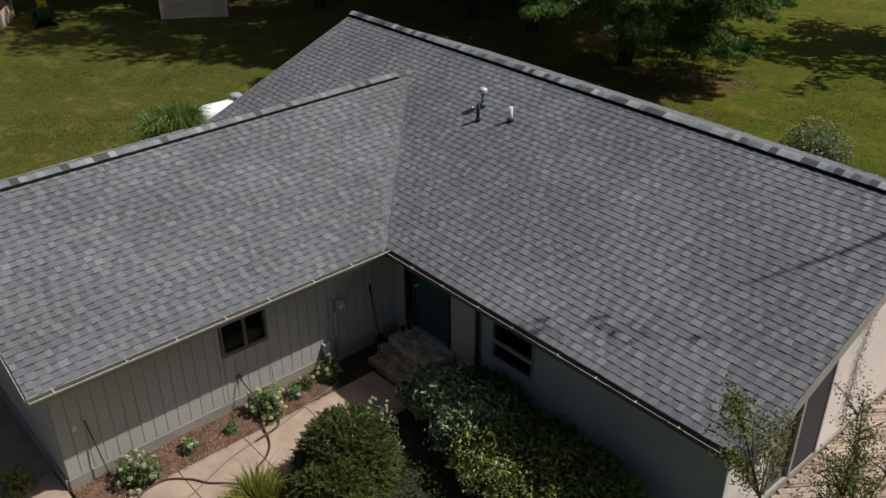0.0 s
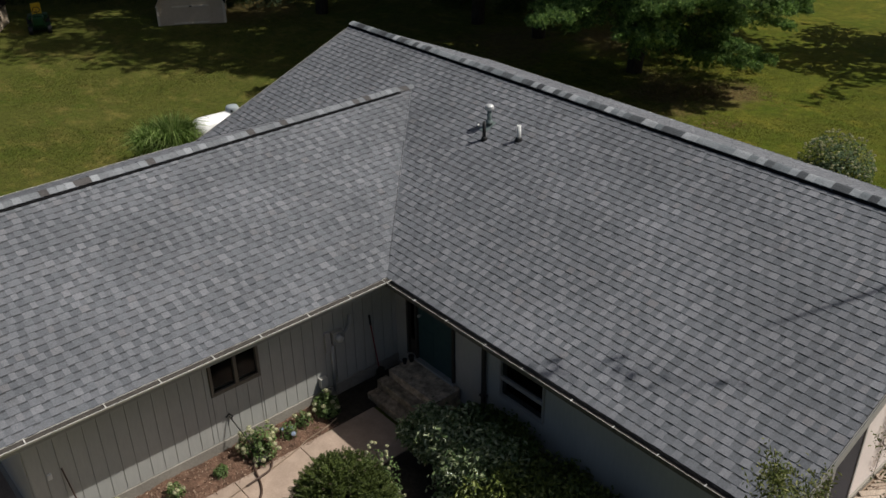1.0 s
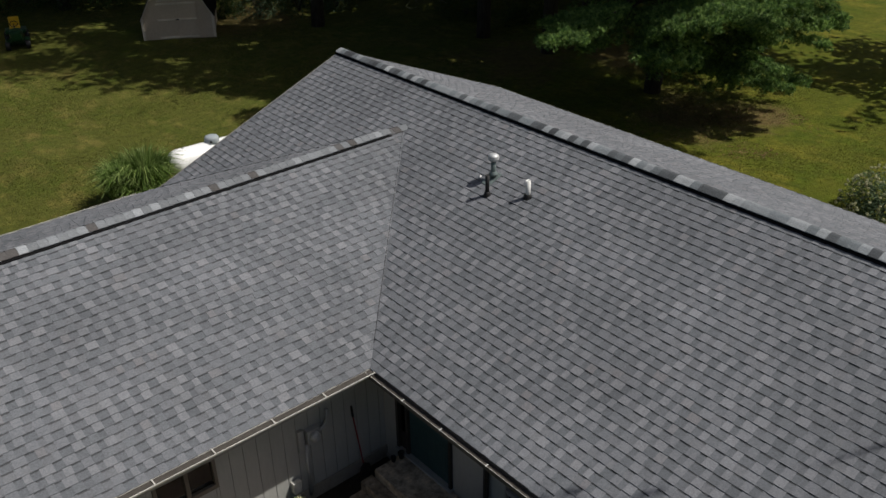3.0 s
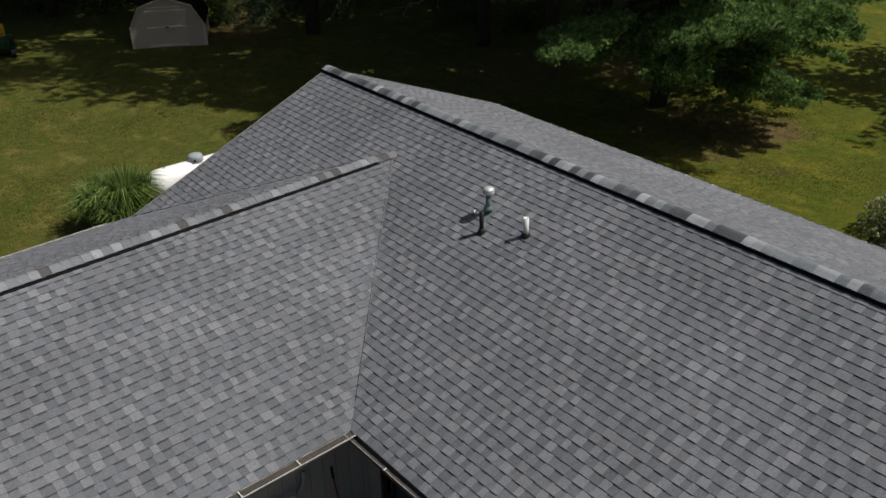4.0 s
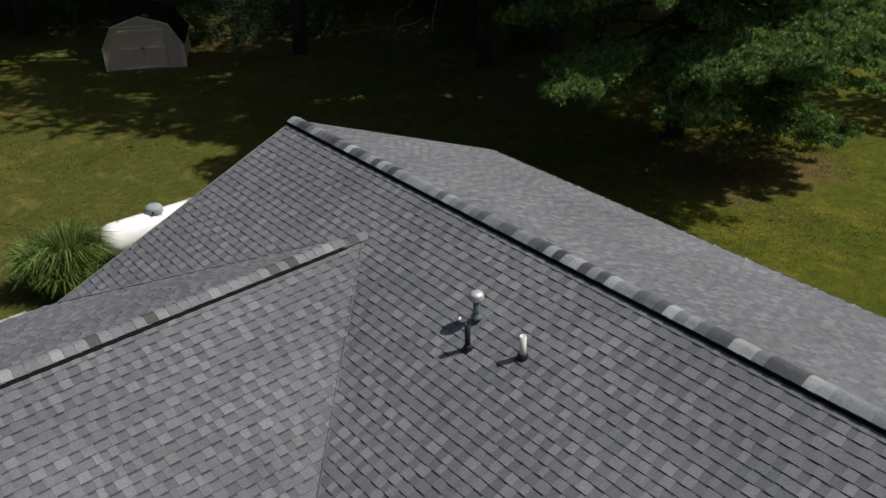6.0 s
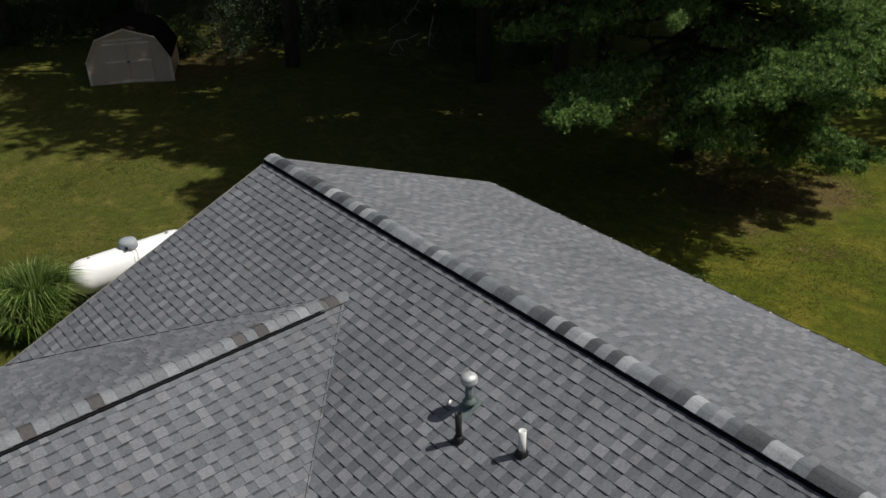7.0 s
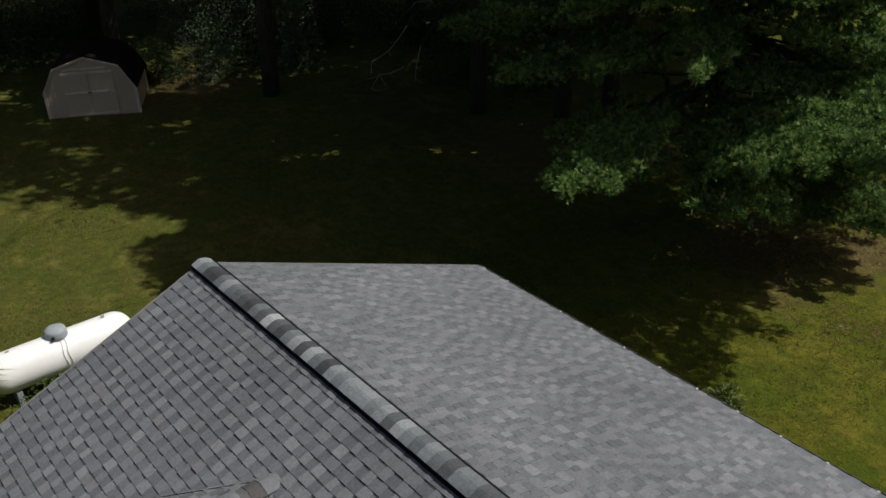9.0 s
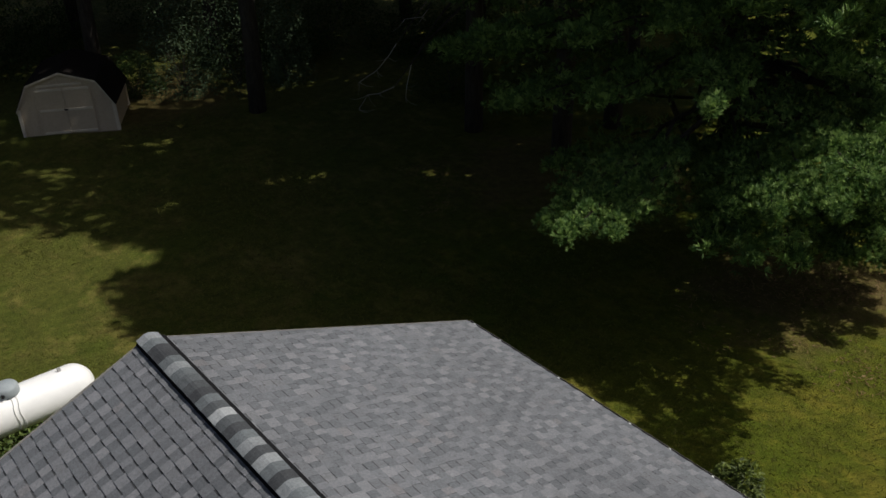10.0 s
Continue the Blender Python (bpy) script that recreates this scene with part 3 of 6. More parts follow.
def ridge(start, end, pitch, caps_from, vent_to, seed, granules):
    start, end = Vector(start), Vector(end)
    d = (end - start).normalized()
    side = Vector((d.y, -d.x, 0))
    length = (end - start).length
    # vent strip: a low black roof of its own
    a, b = start, start + d * vent_to
    for s, half in ((1, 0.137), (-1, 0.195)):
        drop = half * pitch
        prof = [(0.0, 0.042), (half, 0.028 - drop), (half, 0.004 - drop), (0.0, 0.004)]
        bm = bmesh.new()
        ring = [[bm.verts.new(p + side * s * x + Vector((0, 0, z))) for x, z in prof] for p in (a, b)]
        for i in range(4):
            bm.faces.new((ring[0][i], ring[0][(i + 1) % 4], ring[1][(i + 1) % 4], ring[1][i]))
        bm.faces.new(ring[0])
        bm.faces.new(ring[1][::-1])
        part("ridge_vent", bm, M_VENT, house, "black slotted ridge vent strip")
    # one bent cap shingle, shared by all
    step, reach, half = 0.142, 0.19, 0.128
    r = random.Random(seed)
    meshes = []
    for k in range(3):
        verts, faces, seg = [], [], 8
        for end_v, lift in ((0.0, 0.013), (reach, 0.004)):
            for under_it in (0, 1):
                for i in range(seg + 1):
                    x = half * (2 * i / seg - 1)
                    bend = -1.4 * pitch * (math.sqrt(x * x + 0.05 ** 2) - 0.05)
                    verts.append((end_v, x, bend + lift - 0.006 * under_it + 0.0015 * math.sin(3 * x * 20 + k * 2)))
        w = seg + 1
        for i in range(seg):
            faces.append((i, i + 1, 2 * w + i + 1, 2 * w + i))
            faces.append((w + i + 1, w + i, 3 * w + i, 3 * w + i + 1))
            faces.append((i + 1, i, w + i, w + i + 1))
            faces.append((2 * w + i, 2 * w + i + 1, 3 * w + i + 1, 3 * w + i))
        faces += [(0, 2 * w, 3 * w, w), (w - 1, 2 * w - 1, 4 * w - 1, 3 * w - 1)]
        meshes.append(mesh_of("ridge_cap", verts, faces, granules))
    cap_line = part("ridge_cap_line", prism([a + side * 0.02 + Vector((0, 0, 0.043)), b + side * 0.02 + Vector((0, 0, 0.043)), b - side * 0.02 + Vector((0, 0, 0.043)),
                                            a - side * 0.02 + Vector((0, 0, 0.043))], drop=(0, 0, -0.01)), M_VENT, house,
                    "row of bent ridge cap shingles in varied greys")
    basis = Matrix((d, d.cross(Vector((0, 0, 1))) * -1, (0, 0, 1))).transposed().to_4x4()
    s = caps_from
    while s < length - 0.02:
        over = s + reach > vent_to + 0.1
        ob = under(new("ridge_cap", r.choice(meshes)), cap_line)
        ob.matrix_basis = Matrix.Translation(start + d * s + Vector((0, 0, 0.02 if over else 0.051))) @ basis @ pose(0, 0, 0, 0, 0, r.uniform(-0.6, 0.6))
        s += step


ridge((RIDGE_X, NORTH_Y + 0.02, RIDGE_Z), (RIDGE_X, SOUTH_Y - 0.02, RIDGE_Z), PITCH_MAIN, 0.0, NORTH_Y - SOUTH_Y + 0.04, 5, M_CAP)
ridge((WEST_X - 0.02, RIDGE_Y, WING_RIDGE_Z), (JOIN_X - 0.03, RIDGE_Y, WING_RIDGE_Z), PITCH_WING, 0.0, JOIN_X - WEST_X - 0.4, 9, M_CAP_WING)

# ---- gutters, fascia, soffits ----


def gutter(a, b, out, hangers, label, metal=M_TRIM, deep=1.0, wide=1.0):
    """An open trough from a to b on the outer side `out`, with hangers across it."""
    a, b, out = Vector(a), Vector(b), Vector(out)
    d = (b - a).normalized()
    prof_out = [(0.0, 0.0), (0.0, -0.115), (0.075, -0.115), (0.085, -0.06), (0.112, -0.02), (0.112, 0.0), (0.105, 0.0)]
    prof_in = [(0.105, -0.006), (0.1095, -0.006), (0.1095, -0.02), (0.08, -0.06), (0.07, -0.11), (0.005, -0.11), (0.005, 0.0)]
    prof_out, prof_in = [(x * wide, z * deep) for x, z in prof_out], [(x * wide, z * deep) for x, z in prof_in]
    prof = prof_out + prof_in
    bm = bmesh.new()
    rings = [[bm.verts.new(p + out * x + Vector((0, 0, z))) for x, z in prof] for p in (a, b)]
    n = len(prof)
    for i in range(n):
        bm.faces.new((rings[0][i], rings[0][(i + 1) % n], rings[1][(i + 1) % n], rings[1][i]))
    trough = part("gutter", bm, metal, house, label)
    for p, s in ((a, -1), (b, 1)):
        e = bmesh.new()
        cap_pts = [p + out * x + Vector((0, 0, z)) for x, z in prof_out]
        join(e, prism(cap_pts, drop=d * s * 0.003))
        part("end_cap", e, metal, trough)
    # cream bead on the dark trough: sunlight on the lip is in its colour
    if metal is M_GUT_SHADED:
        lip = Vector((0, 0, 0.003)) + out * 0.109
        part("gutter_lip", tube([a + lip, b + lip], 0.003, 6), M_TRIM, trough, "rolled front lip, the sun on it put into a cream colour")
    # dark sheet high in the trough: shade under the shingles is in its colour
    lit = bmesh.new()
    fill = -0.045 if deep == 1.0 else -0.014
    join(lit, prism([a + out * 0.006 + Vector((0, 0, fill)), b + out * 0.006 + Vector((0, 0, fill)), b + out * 0.086 * wide + Vector((0, 0, fill)),
                     a + out * 0.086 * wide + Vector((0, 0, fill))], drop=(0, 0, -0.012)))
    part("trough_fill", lit, M_GUTIN, trough, "dark fill with the trough's shade in its colour")
    # one hanger, shared by all
    hm = bmesh.new()
    if metal is M_DULL:
        join(hm, box(-0.014, 0.014, 0.002, 0.03, 0.001, 0.016, 0.003))
    elif metal is M_GUT_SHADED:
        join(hm, box(-0.006, 0.006, 0.07, 0.112, 0.001, 0.005))
        join(hm, box(-0.009, 0.009, 0.1, 0.117, -0.01, 0.006, 0.003))
    else:
        join(hm, box(-0.007, 0.007, 0.004, 0.112, 0.001, 0.005))
        join(hm, box(-0.01, 0.01, 0.1, 0.117, -0.01, 0.008, 0.003))
    me = bpy.data.meshes.new("gutter_hanger")
    hm.to_mesh(me)
    hm.free()
    me.materials.append(M_TRIM if metal is M_TRIM else M_PVC)
    basis = Matrix((d, out, (0, 0, 1))).transposed().to_4x4()
    for s in hangers:
        ob = under(new("gutter_hanger", me), trough)
        ob.matrix_basis = Matrix.Translation(a + d * s) @ basis
    return trough


GZ = 2.47
GZ_BACK = BACK_Z - 0.02
gutter((WEST_X, 0.005, GZ + 0.012), (-0.005, 0.005, GZ + 0.012), (0, -1, 0), (0.35, 1.42, 2.23, 3.07, 3.87, 4.73, 5.53), "cream aluminium gutter", deep=0.62, wide=1.15)
gutter((0.005, -0.005, GZ), (0.005, SOUTH_Y, GZ), (-1, 0, 0), (0.84, 1.62, 2.49, 3.26, 4.21, 4.94, 5.65, 6.36, 7.1), "aluminium gutter, its shaded side put into a dark grey", M_GUT_SHADED)
gutter((EAST_X - 0.005, NORTH_Y, GZ), (EAST_X - 0.005, SOUTH_Y, GZ), (1, 0, 0), tuple(0.12 + 0.55 * k if k < 2 else 0.6 + 0.62 * k for k in range(23)),
       "narrow dull aluminium gutter", M_DULL, 1.0, 0.5)
gutter((WEST_X, BACK_Y - 0.005, GZ_BACK), (-0.12, BACK_Y - 0.005, GZ_BACK), (0, 1, 0), tuple(0.4 + 0.8 * k for k in range(8)), "cream aluminium gutter")
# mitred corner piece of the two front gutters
part("gutter_corner", lathe((0, 0, GZ - 0.115), [(0.0, 0.0), (0.075, 0.0), (0.085, 0.06), (0.108, 0.1), (0.108, 0.115), (0.1, 0.115), (0.07, 0.02), (0, 0.012)], 8), M_GUT_SHADED, house)


def fascia(a, b, out):
    a, b, out = Vector(a), Vector(b), Vector(out)
    bm = bmesh.new()
    join(bm, prism([a, b, b + Vector((0, 0, -0.17)), a + Vector((0, 0, -0.17))], drop=-0.022 * out))
    part("fascia", bm, M_FASCIA, house)


fascia((WEST_X, 0.002, GZ), (0, 0.002, GZ), (0, -1, 0))
fascia((0.002, 0, GZ), (0.002, SOUTH_Y, GZ), (-1, 0, 0))
fascia((EAST_X - 0.008, NORTH_Y, GZ), (EAST_X - 0.008, SOUTH_Y, GZ), (1, 0, 0))
fascia((WEST_X, BACK_Y - 0.008, GZ_BACK), (0.2, BACK_Y - 0.008, GZ_BACK), (0, 1, 0))
for poly in ([(WEST_X, 0.03), (0.03, 0.03), (0.03, SOUTH_Y), (0.8, SOUTH_Y), (0.8, 0.8), (WEST_X, 0.8)],
             [(EAST_X - 0.03, NORTH_Y), (EAST_X - 0.03, SOUTH_Y), (EAST_X - 0.8, SOUTH_Y), (EAST_X - 0.8, NORTH_Y)],
             [(WEST_X, BACK_Y - 0.03), (0.8, BACK_Y - 0.03), (0.8, BACK_Y - 0.8), (WEST_X, BACK_Y - 0.8)]):
    part("soffit", prism([(x, y, SOFFIT_Z) for x, y in poly], drop=(0, 0, 0.015)), M_FASCIA, house)

# ---- walls ----
X_W, X_E, Y_S, Y_N = WALL, EAST_X - WALL, -6.78, 6.8
WX_W, WY_F, WY_B = -6.0, WALL, BACK_Y - WALL
THICK = 0.14


def wall(axis, at, a0, a1, outward, holes, top, label, boards=True, mat=M_SIDING, gable=None, base=0.26, floor=-0.9):
    """A wall on the plane axis = at, from a0 to a1 along the other axis, with holes (b0, b1, z0, z1).
    outward: +1 or -1. Upright boards with grooves between them stand proud of it, one by one."""
    def block(b0, b1, z0, z1, near, far, bm):
        if b1 - b0 < 1e-4 or z1 - z0 < 1e-4:
            return
        n0, n1 = sorted((at + outward * near, at + outward * far))
        if axis == "x":
            box(n0, n1, b0, b1, z0, z1, bm=bm)
        else:
            box(b0, b1, n0, n1, z0, z1, bm=bm)

    core = bmesh.new()
    cuts = sorted({a0, a1, *(h[0] for h in holes), *(h[1] for h in holes)})
    for b0, b1 in zip(cuts, cuts[1:]):
        z = floor
        for h in sorted((h for h in holes if h[0] <= b0 + 1e-6 and h[1] >= b1 - 1e-6), key=lambda h: h[2]):
            block(b0, b1, z, h[2], -THICK, 0.0, core)
            z = h[3]
        block(b0, b1, z, top, -THICK, 0.0, core)
    if gable:
        (g0, g1, peak_at, peak_z) = gable
        pts = [(g0, top), (g1, top), (peak_at, peak_z)]
        w = [Vector((at, p, z)) if axis == "x" else Vector((p, at, z)) for p, z in pts]
        inn = Vector((-outward * THICK, 0, 0)) if axis == "x" else Vector((0, -outward * THICK, 0))
        join(core, prism(w, drop=inn))
    bmesh.ops.remove_doubles(core, verts=core.verts[:], dist=1e-4)
    ob = part("wall", core, mat, house, label)
    foot = bmesh.new()
    block(a0, a1, floor, base, 0.0, 0.035, foot)
    part("foundation", foot, M_BLOCK, ob, "pale concrete foundation")
    if not boards:
        return ob
    pitch = 0.213
    b = a0
    shared = {}
    while b < a1 - 0.01:
        e = min([b + pitch, a1] + [h for hole in holes for h in hole[:2] if h > b + 0.01])
        spans = [(base + 0.004, top)]
        for h in holes:
            if h[0] < e - 0.01 and h[1] > b + 0.01:
                spans = [s for z0, z1 in spans for s in ((z0, min(z1, h[2])), (max(z0, h[3]), z1)) if s[1] - s[0] > 0.02]
        for z0, z1 in spans:
            key = (round(e - b, 4), round(z1 - z0, 4))
            if key not in shared:
                bb = bmesh.new()
                w = e - b
                if axis == "x":
                    box(0.0, 0.014, 0.005, w - 0.005, 0, z1 - z0, 0.003, bm=bb)
                else:
                    box(0.005, w - 0.005, 0.0, 0.014, 0, z1 - z0, 0.003, bm=bb)
                me = bpy.data.meshes.new("siding_board")
                bb.to_mesh(me)
                bb.free()
                me.materials.append(mat)
                shared[key] = me
            p = at + (0.0 if outward > 0 else -0.014)
            q = under(new("siding_board", shared[key]), ob)
            q.matrix_basis = Matrix.Translation((p, b, z0) if axis == "x" else (b, p, z0))
        b = e
    return ob


WIN_A = (-3.13, -2.23, 1.24, 2.1)
DOOR_A = (-1.0, 0.29, 0.47, 2.34)
WIN_B = (-3.1, -2.12, 0.93, 2.0)
DOOR_B = (1.84, 3.54, 0.1, 2.12)
TOP = 2.42
wall("y", WY_F, WX_W + 0.012, X_W - 0.002, -1, [WIN_A], TOP, "grey wall of grooved upright siding")
wall("x", X_W, Y_S, WY_F, -1, [DOOR_A, WIN_B], TOP, "plain grey painted wall in shade", boards=False, base=0.1)
wall("y", Y_S, X_W + 0.012, X_E - 0.012, -1, [DOOR_B], TOP, "sunlit beige gable wall", boards=False, mat=M_BEIGE,
     gable=(X_W, X_E, RIDGE_X, RIDGE_Z - 0.33), base=0.1)
wall("x", X_E, Y_S, Y_N, 1, [], TOP, "grey wall of grooved upright siding", boards=False)
wall("y", Y_N, X_W + 0.012, X_E - 0.012, 1, [], TOP, "grey gable wall", boards=False, gable=(X_W, X_E, RIDGE_X, RIDGE_Z - 0.33))
wall("x", WX_W, WY_F, WY_B, -1, [], TOP, "grey gable wall in shade", boards=False, gable=(WY_F, WY_B, RIDGE_Y, WING_RIDGE_Z - 0.3))
wall("y", WY_B, WX_W + 0.012, X_W - 0.002, 1, [], TOP, "grey wall", boards=False)
# unseen slabs, added to block sun that leaks in below the rakes
part("unseen_ceiling", box(X_W + 0.16, X_E - 0.16, Y_S + 0.16, Y_N - 0.16, 2.38, 2.44), M_INSIDE, house)
part("unseen_ceiling", box(WX_W + 0.16, X_W + 0.15, WY_F + 0.16, WY_B - 0.16, 2.38, 2.44), M_INSIDE, house)
part("interior_floor", box(X_W + 0.2, X_E - 0.2, Y_S + 0.2, Y_N - 0.2, 0.0, 0.08), M_INSIDE, house)
part("interior_floor", box(WX_W + 0.2, X_W + 0.1, WY_F + 0.2, WY_B - 0.2, 0.3, 0.42), M_INSIDE, house)

# ---- trees ----


# breaks in the crowns through which the sun reaches the lawn: place on the ground, half length and half width
SUN_FLECKS = [(13.7, 18.9, 1.35, 0.6), (16.4, 16.7, 1.3, 0.42), (19.1, 14.1, 0.45, 0.2), (20.2, 12.9, 0.3, 0.25), (11.5, 24.3, 0.9, 0.5), (8.2, 24.5, 0.6, 0.4), (7.5, 26.0, 0.4, 0.3),
              (10.0, 19.3, 0.4, 0.3), (9.9, 19.9, 0.6, 0.3), (13.0, 27.5, 0.9, 0.3), (13.4, 28.1, 1.1, 0.9)]
# gaps through which the sun reaches some boughs of the pine: place and radius
SUN_GAPS = [(13.7, 6.42, 5.0, 0.5), (14.5, 6.0, 3.2, 0.5), (14.5, 5.1, 3.4, 0.45), (11.9, 7.6, 3.15, 0.4), (16.6, 5.1, 3.8, 0.45), (18.2, 4.8, 1.2, 0.9)]
EDGE_Y, EDGE_X = (8.0, 15.3, 16.4, 17.2, 17.8, 18.6, 19.2, 21.8, 23.5, 27.0, 30.0), (5.0, 6.6, 7.3, 8.3, 9.3, 8.8, 7.7, 6.2, 4.8, -1.0, -7.0)
SOUTH_X, SOUTH_EDGE = (10.0, 12.3, 13.0, 14.0, 14.8, 16.7, 18.0, 20.0, 24.0), (3.0, 4.2, 5.2, 5.5, 4.8, 4.7, 4.8, 4.6, 3.0)


def shading(c, south=False):
    """Which leaves at c stay: those whose shade does not fall on the open lawn or on a sun fleck."""
    h = (c[:, 2] + 0.5) / SUN.z
    x, y = c[:, 0] - SUN.x * h, c[:, 1] - SUN.y * h
    wave = 0.35 * np.sin(2.3 * x + 1.1 * y) + 0.3 * np.sin(3.7 * y - 2.1 * x) + 0.25 * rng.normal(size=len(c))
    thin = rng.uniform(size=len(c))
    keep = x > np.interp(y, EDGE_Y, EDGE_X) + wave
    if south:
        keep &= y > np.interp(x, SOUTH_X, SOUTH_EDGE) + wave * 0.7
    else:
        # the pine's own south-east boughs stand clear of the woods' shade
        up = (c[:, 2] - 2.3) / SUN.z
        px, py = c[:, 0] - SUN.x * up, c[:, 1] - SUN.y * up
        keep &= ~((px > 16) & (px < 25) & (py > 2.5) & (py < 7.8))
    # looser foliage over the lawn to the east
    keep &= (x < 21.0) | (y > 11.0) | (rng.uniform(size=len(c)) > 0.6)
    for gx, gy, gz, r in SUN_GAPS:
        up = (c[:, 2] - gz) / SUN.z
        keep &= (c[:, 2] < gz + 0.45) | (np.hypot(c[:, 0] - SUN.x * up - gx, c[:, 1] - SUN.y * up - gy) > r)
    for fx, fy, a, b in SUN_FLECKS:
        along, across = ((x - fx) - (y - fy)) * 0.7071, ((x - fx) + (y - fy)) * 0.7071
        keep &= ((along / a) ** 2 + (across / b) ** 2 > 1.1 + 1.6 * wave + 0.5 * np.sin(7 * x) * np.sin(6 * y)) | (thin < 0.1)
    return keep


def limb(bm, a, b, r0, r1, sag=0.0, seg=6, n=5):
    a, b = Vector(a), Vector(b)
    pts, rad = [], []
    for i in range(n):
        s = i / (n - 1)
        p = a.lerp(b, s) + Vector((0, 0, -sag * 4 * s * (1 - s)))
        p += Vector(rng.normal(size=3)) * 0.04 * (b - a).length * s * (1 - s)
        pts.append(p)
        rad.append(r0 + (r1 - r0) * s)
    tube(pts, rad, seg, bm)
    return pts


def broad_tree(base, height, crown_r, crown_low, leaves, leaf, mat, label, trunk_r=0.25, dead=(), group=""):
    """A tree with a tapered trunk, limbs and a crown of leaf clumps round the limb ends."""
    x, y = base
    z = float(ground_z(x, y))
    t = thing("tree", (x, y, z), label, "tree", group)
    bm = bmesh.new()
    top = Vector((x + rng.normal() * 0.5, y + rng.normal() * 0.5, z + height * 0.93))
    limb(bm, (x, y, z - 0.3), top, trunk_r, 0.04, seg=9, n=8)
    ends = []
    for i in range(26):
        s = rng.uniform(crown_low, 0.95)
        a = Vector((x, y, z - 0.3)).lerp(top, s)
        ang = rng.uniform(0, 2 * math.pi)
        reach = crown_r * math.sqrt(max(0.15, 1 - ((s - 0.6) / 0.55) ** 2)) * rng.uniform(0.7, 1.05)
        e = a + Vector((math.cos(ang) * reach, math.sin(ang) * reach, reach * rng.uniform(0.0, 0.4)))
        pts = limb(bm, a, e, trunk_r * 0.3 * (1.1 - s), 0.02, seg=5)
        ends += [pts[2], pts[3], pts[4]]
    part("trunk", bm, M_BARK, t, "dark rough bark", True)
    for way in dead:
        db = bmesh.new()
        pts = [Vector(p) for p in way]
        root = Vector((x, y, pts[0].z + 1.1))
        part("limb", tube([root, pts[0].lerp(root, 0.4) + Vector((0, 0, 0.2)), pts[0]], [0.05, 0.022, 0.012], 5), M_BARK, t)
        tube(pts, [0.012 - 0.002 * k for k in range(len(pts))], 5, db)
        for k in range(1, len(pts)):
            for _ in range(2):
                limb(db, pts[k], pts[k] + Vector((rng.normal() * 0.22, rng.normal() * 0.22, -abs(rng.normal()) * 0.2)), 0.006, 0.003, sag=0.05, seg=4, n=5)
        part("dead_limb", db, M_DEAD, t, "bare bleached dead limb")
    ends = np.array(ends)
    which = rng.integers(0, len(ends), leaves)
    c = ends[which] + ball(leaves) * (rng.uniform(0, 1, (leaves, 1)) ** 0.5) * np.array([1, 1, 0.55]) * crown_r * 0.3
    c = c[shading(c)]
    leaves = len(c)
    nrm = ball(leaves) * 0.7 + np.array([0, 0, 0.8])
    me = leaf_mesh("crown", c, nrm, ball(leaves), leaf * rng.uniform(0.7, 1.2, leaves), leaf * 0.75, mat)
    part("crown", me, mat, t)
    return t


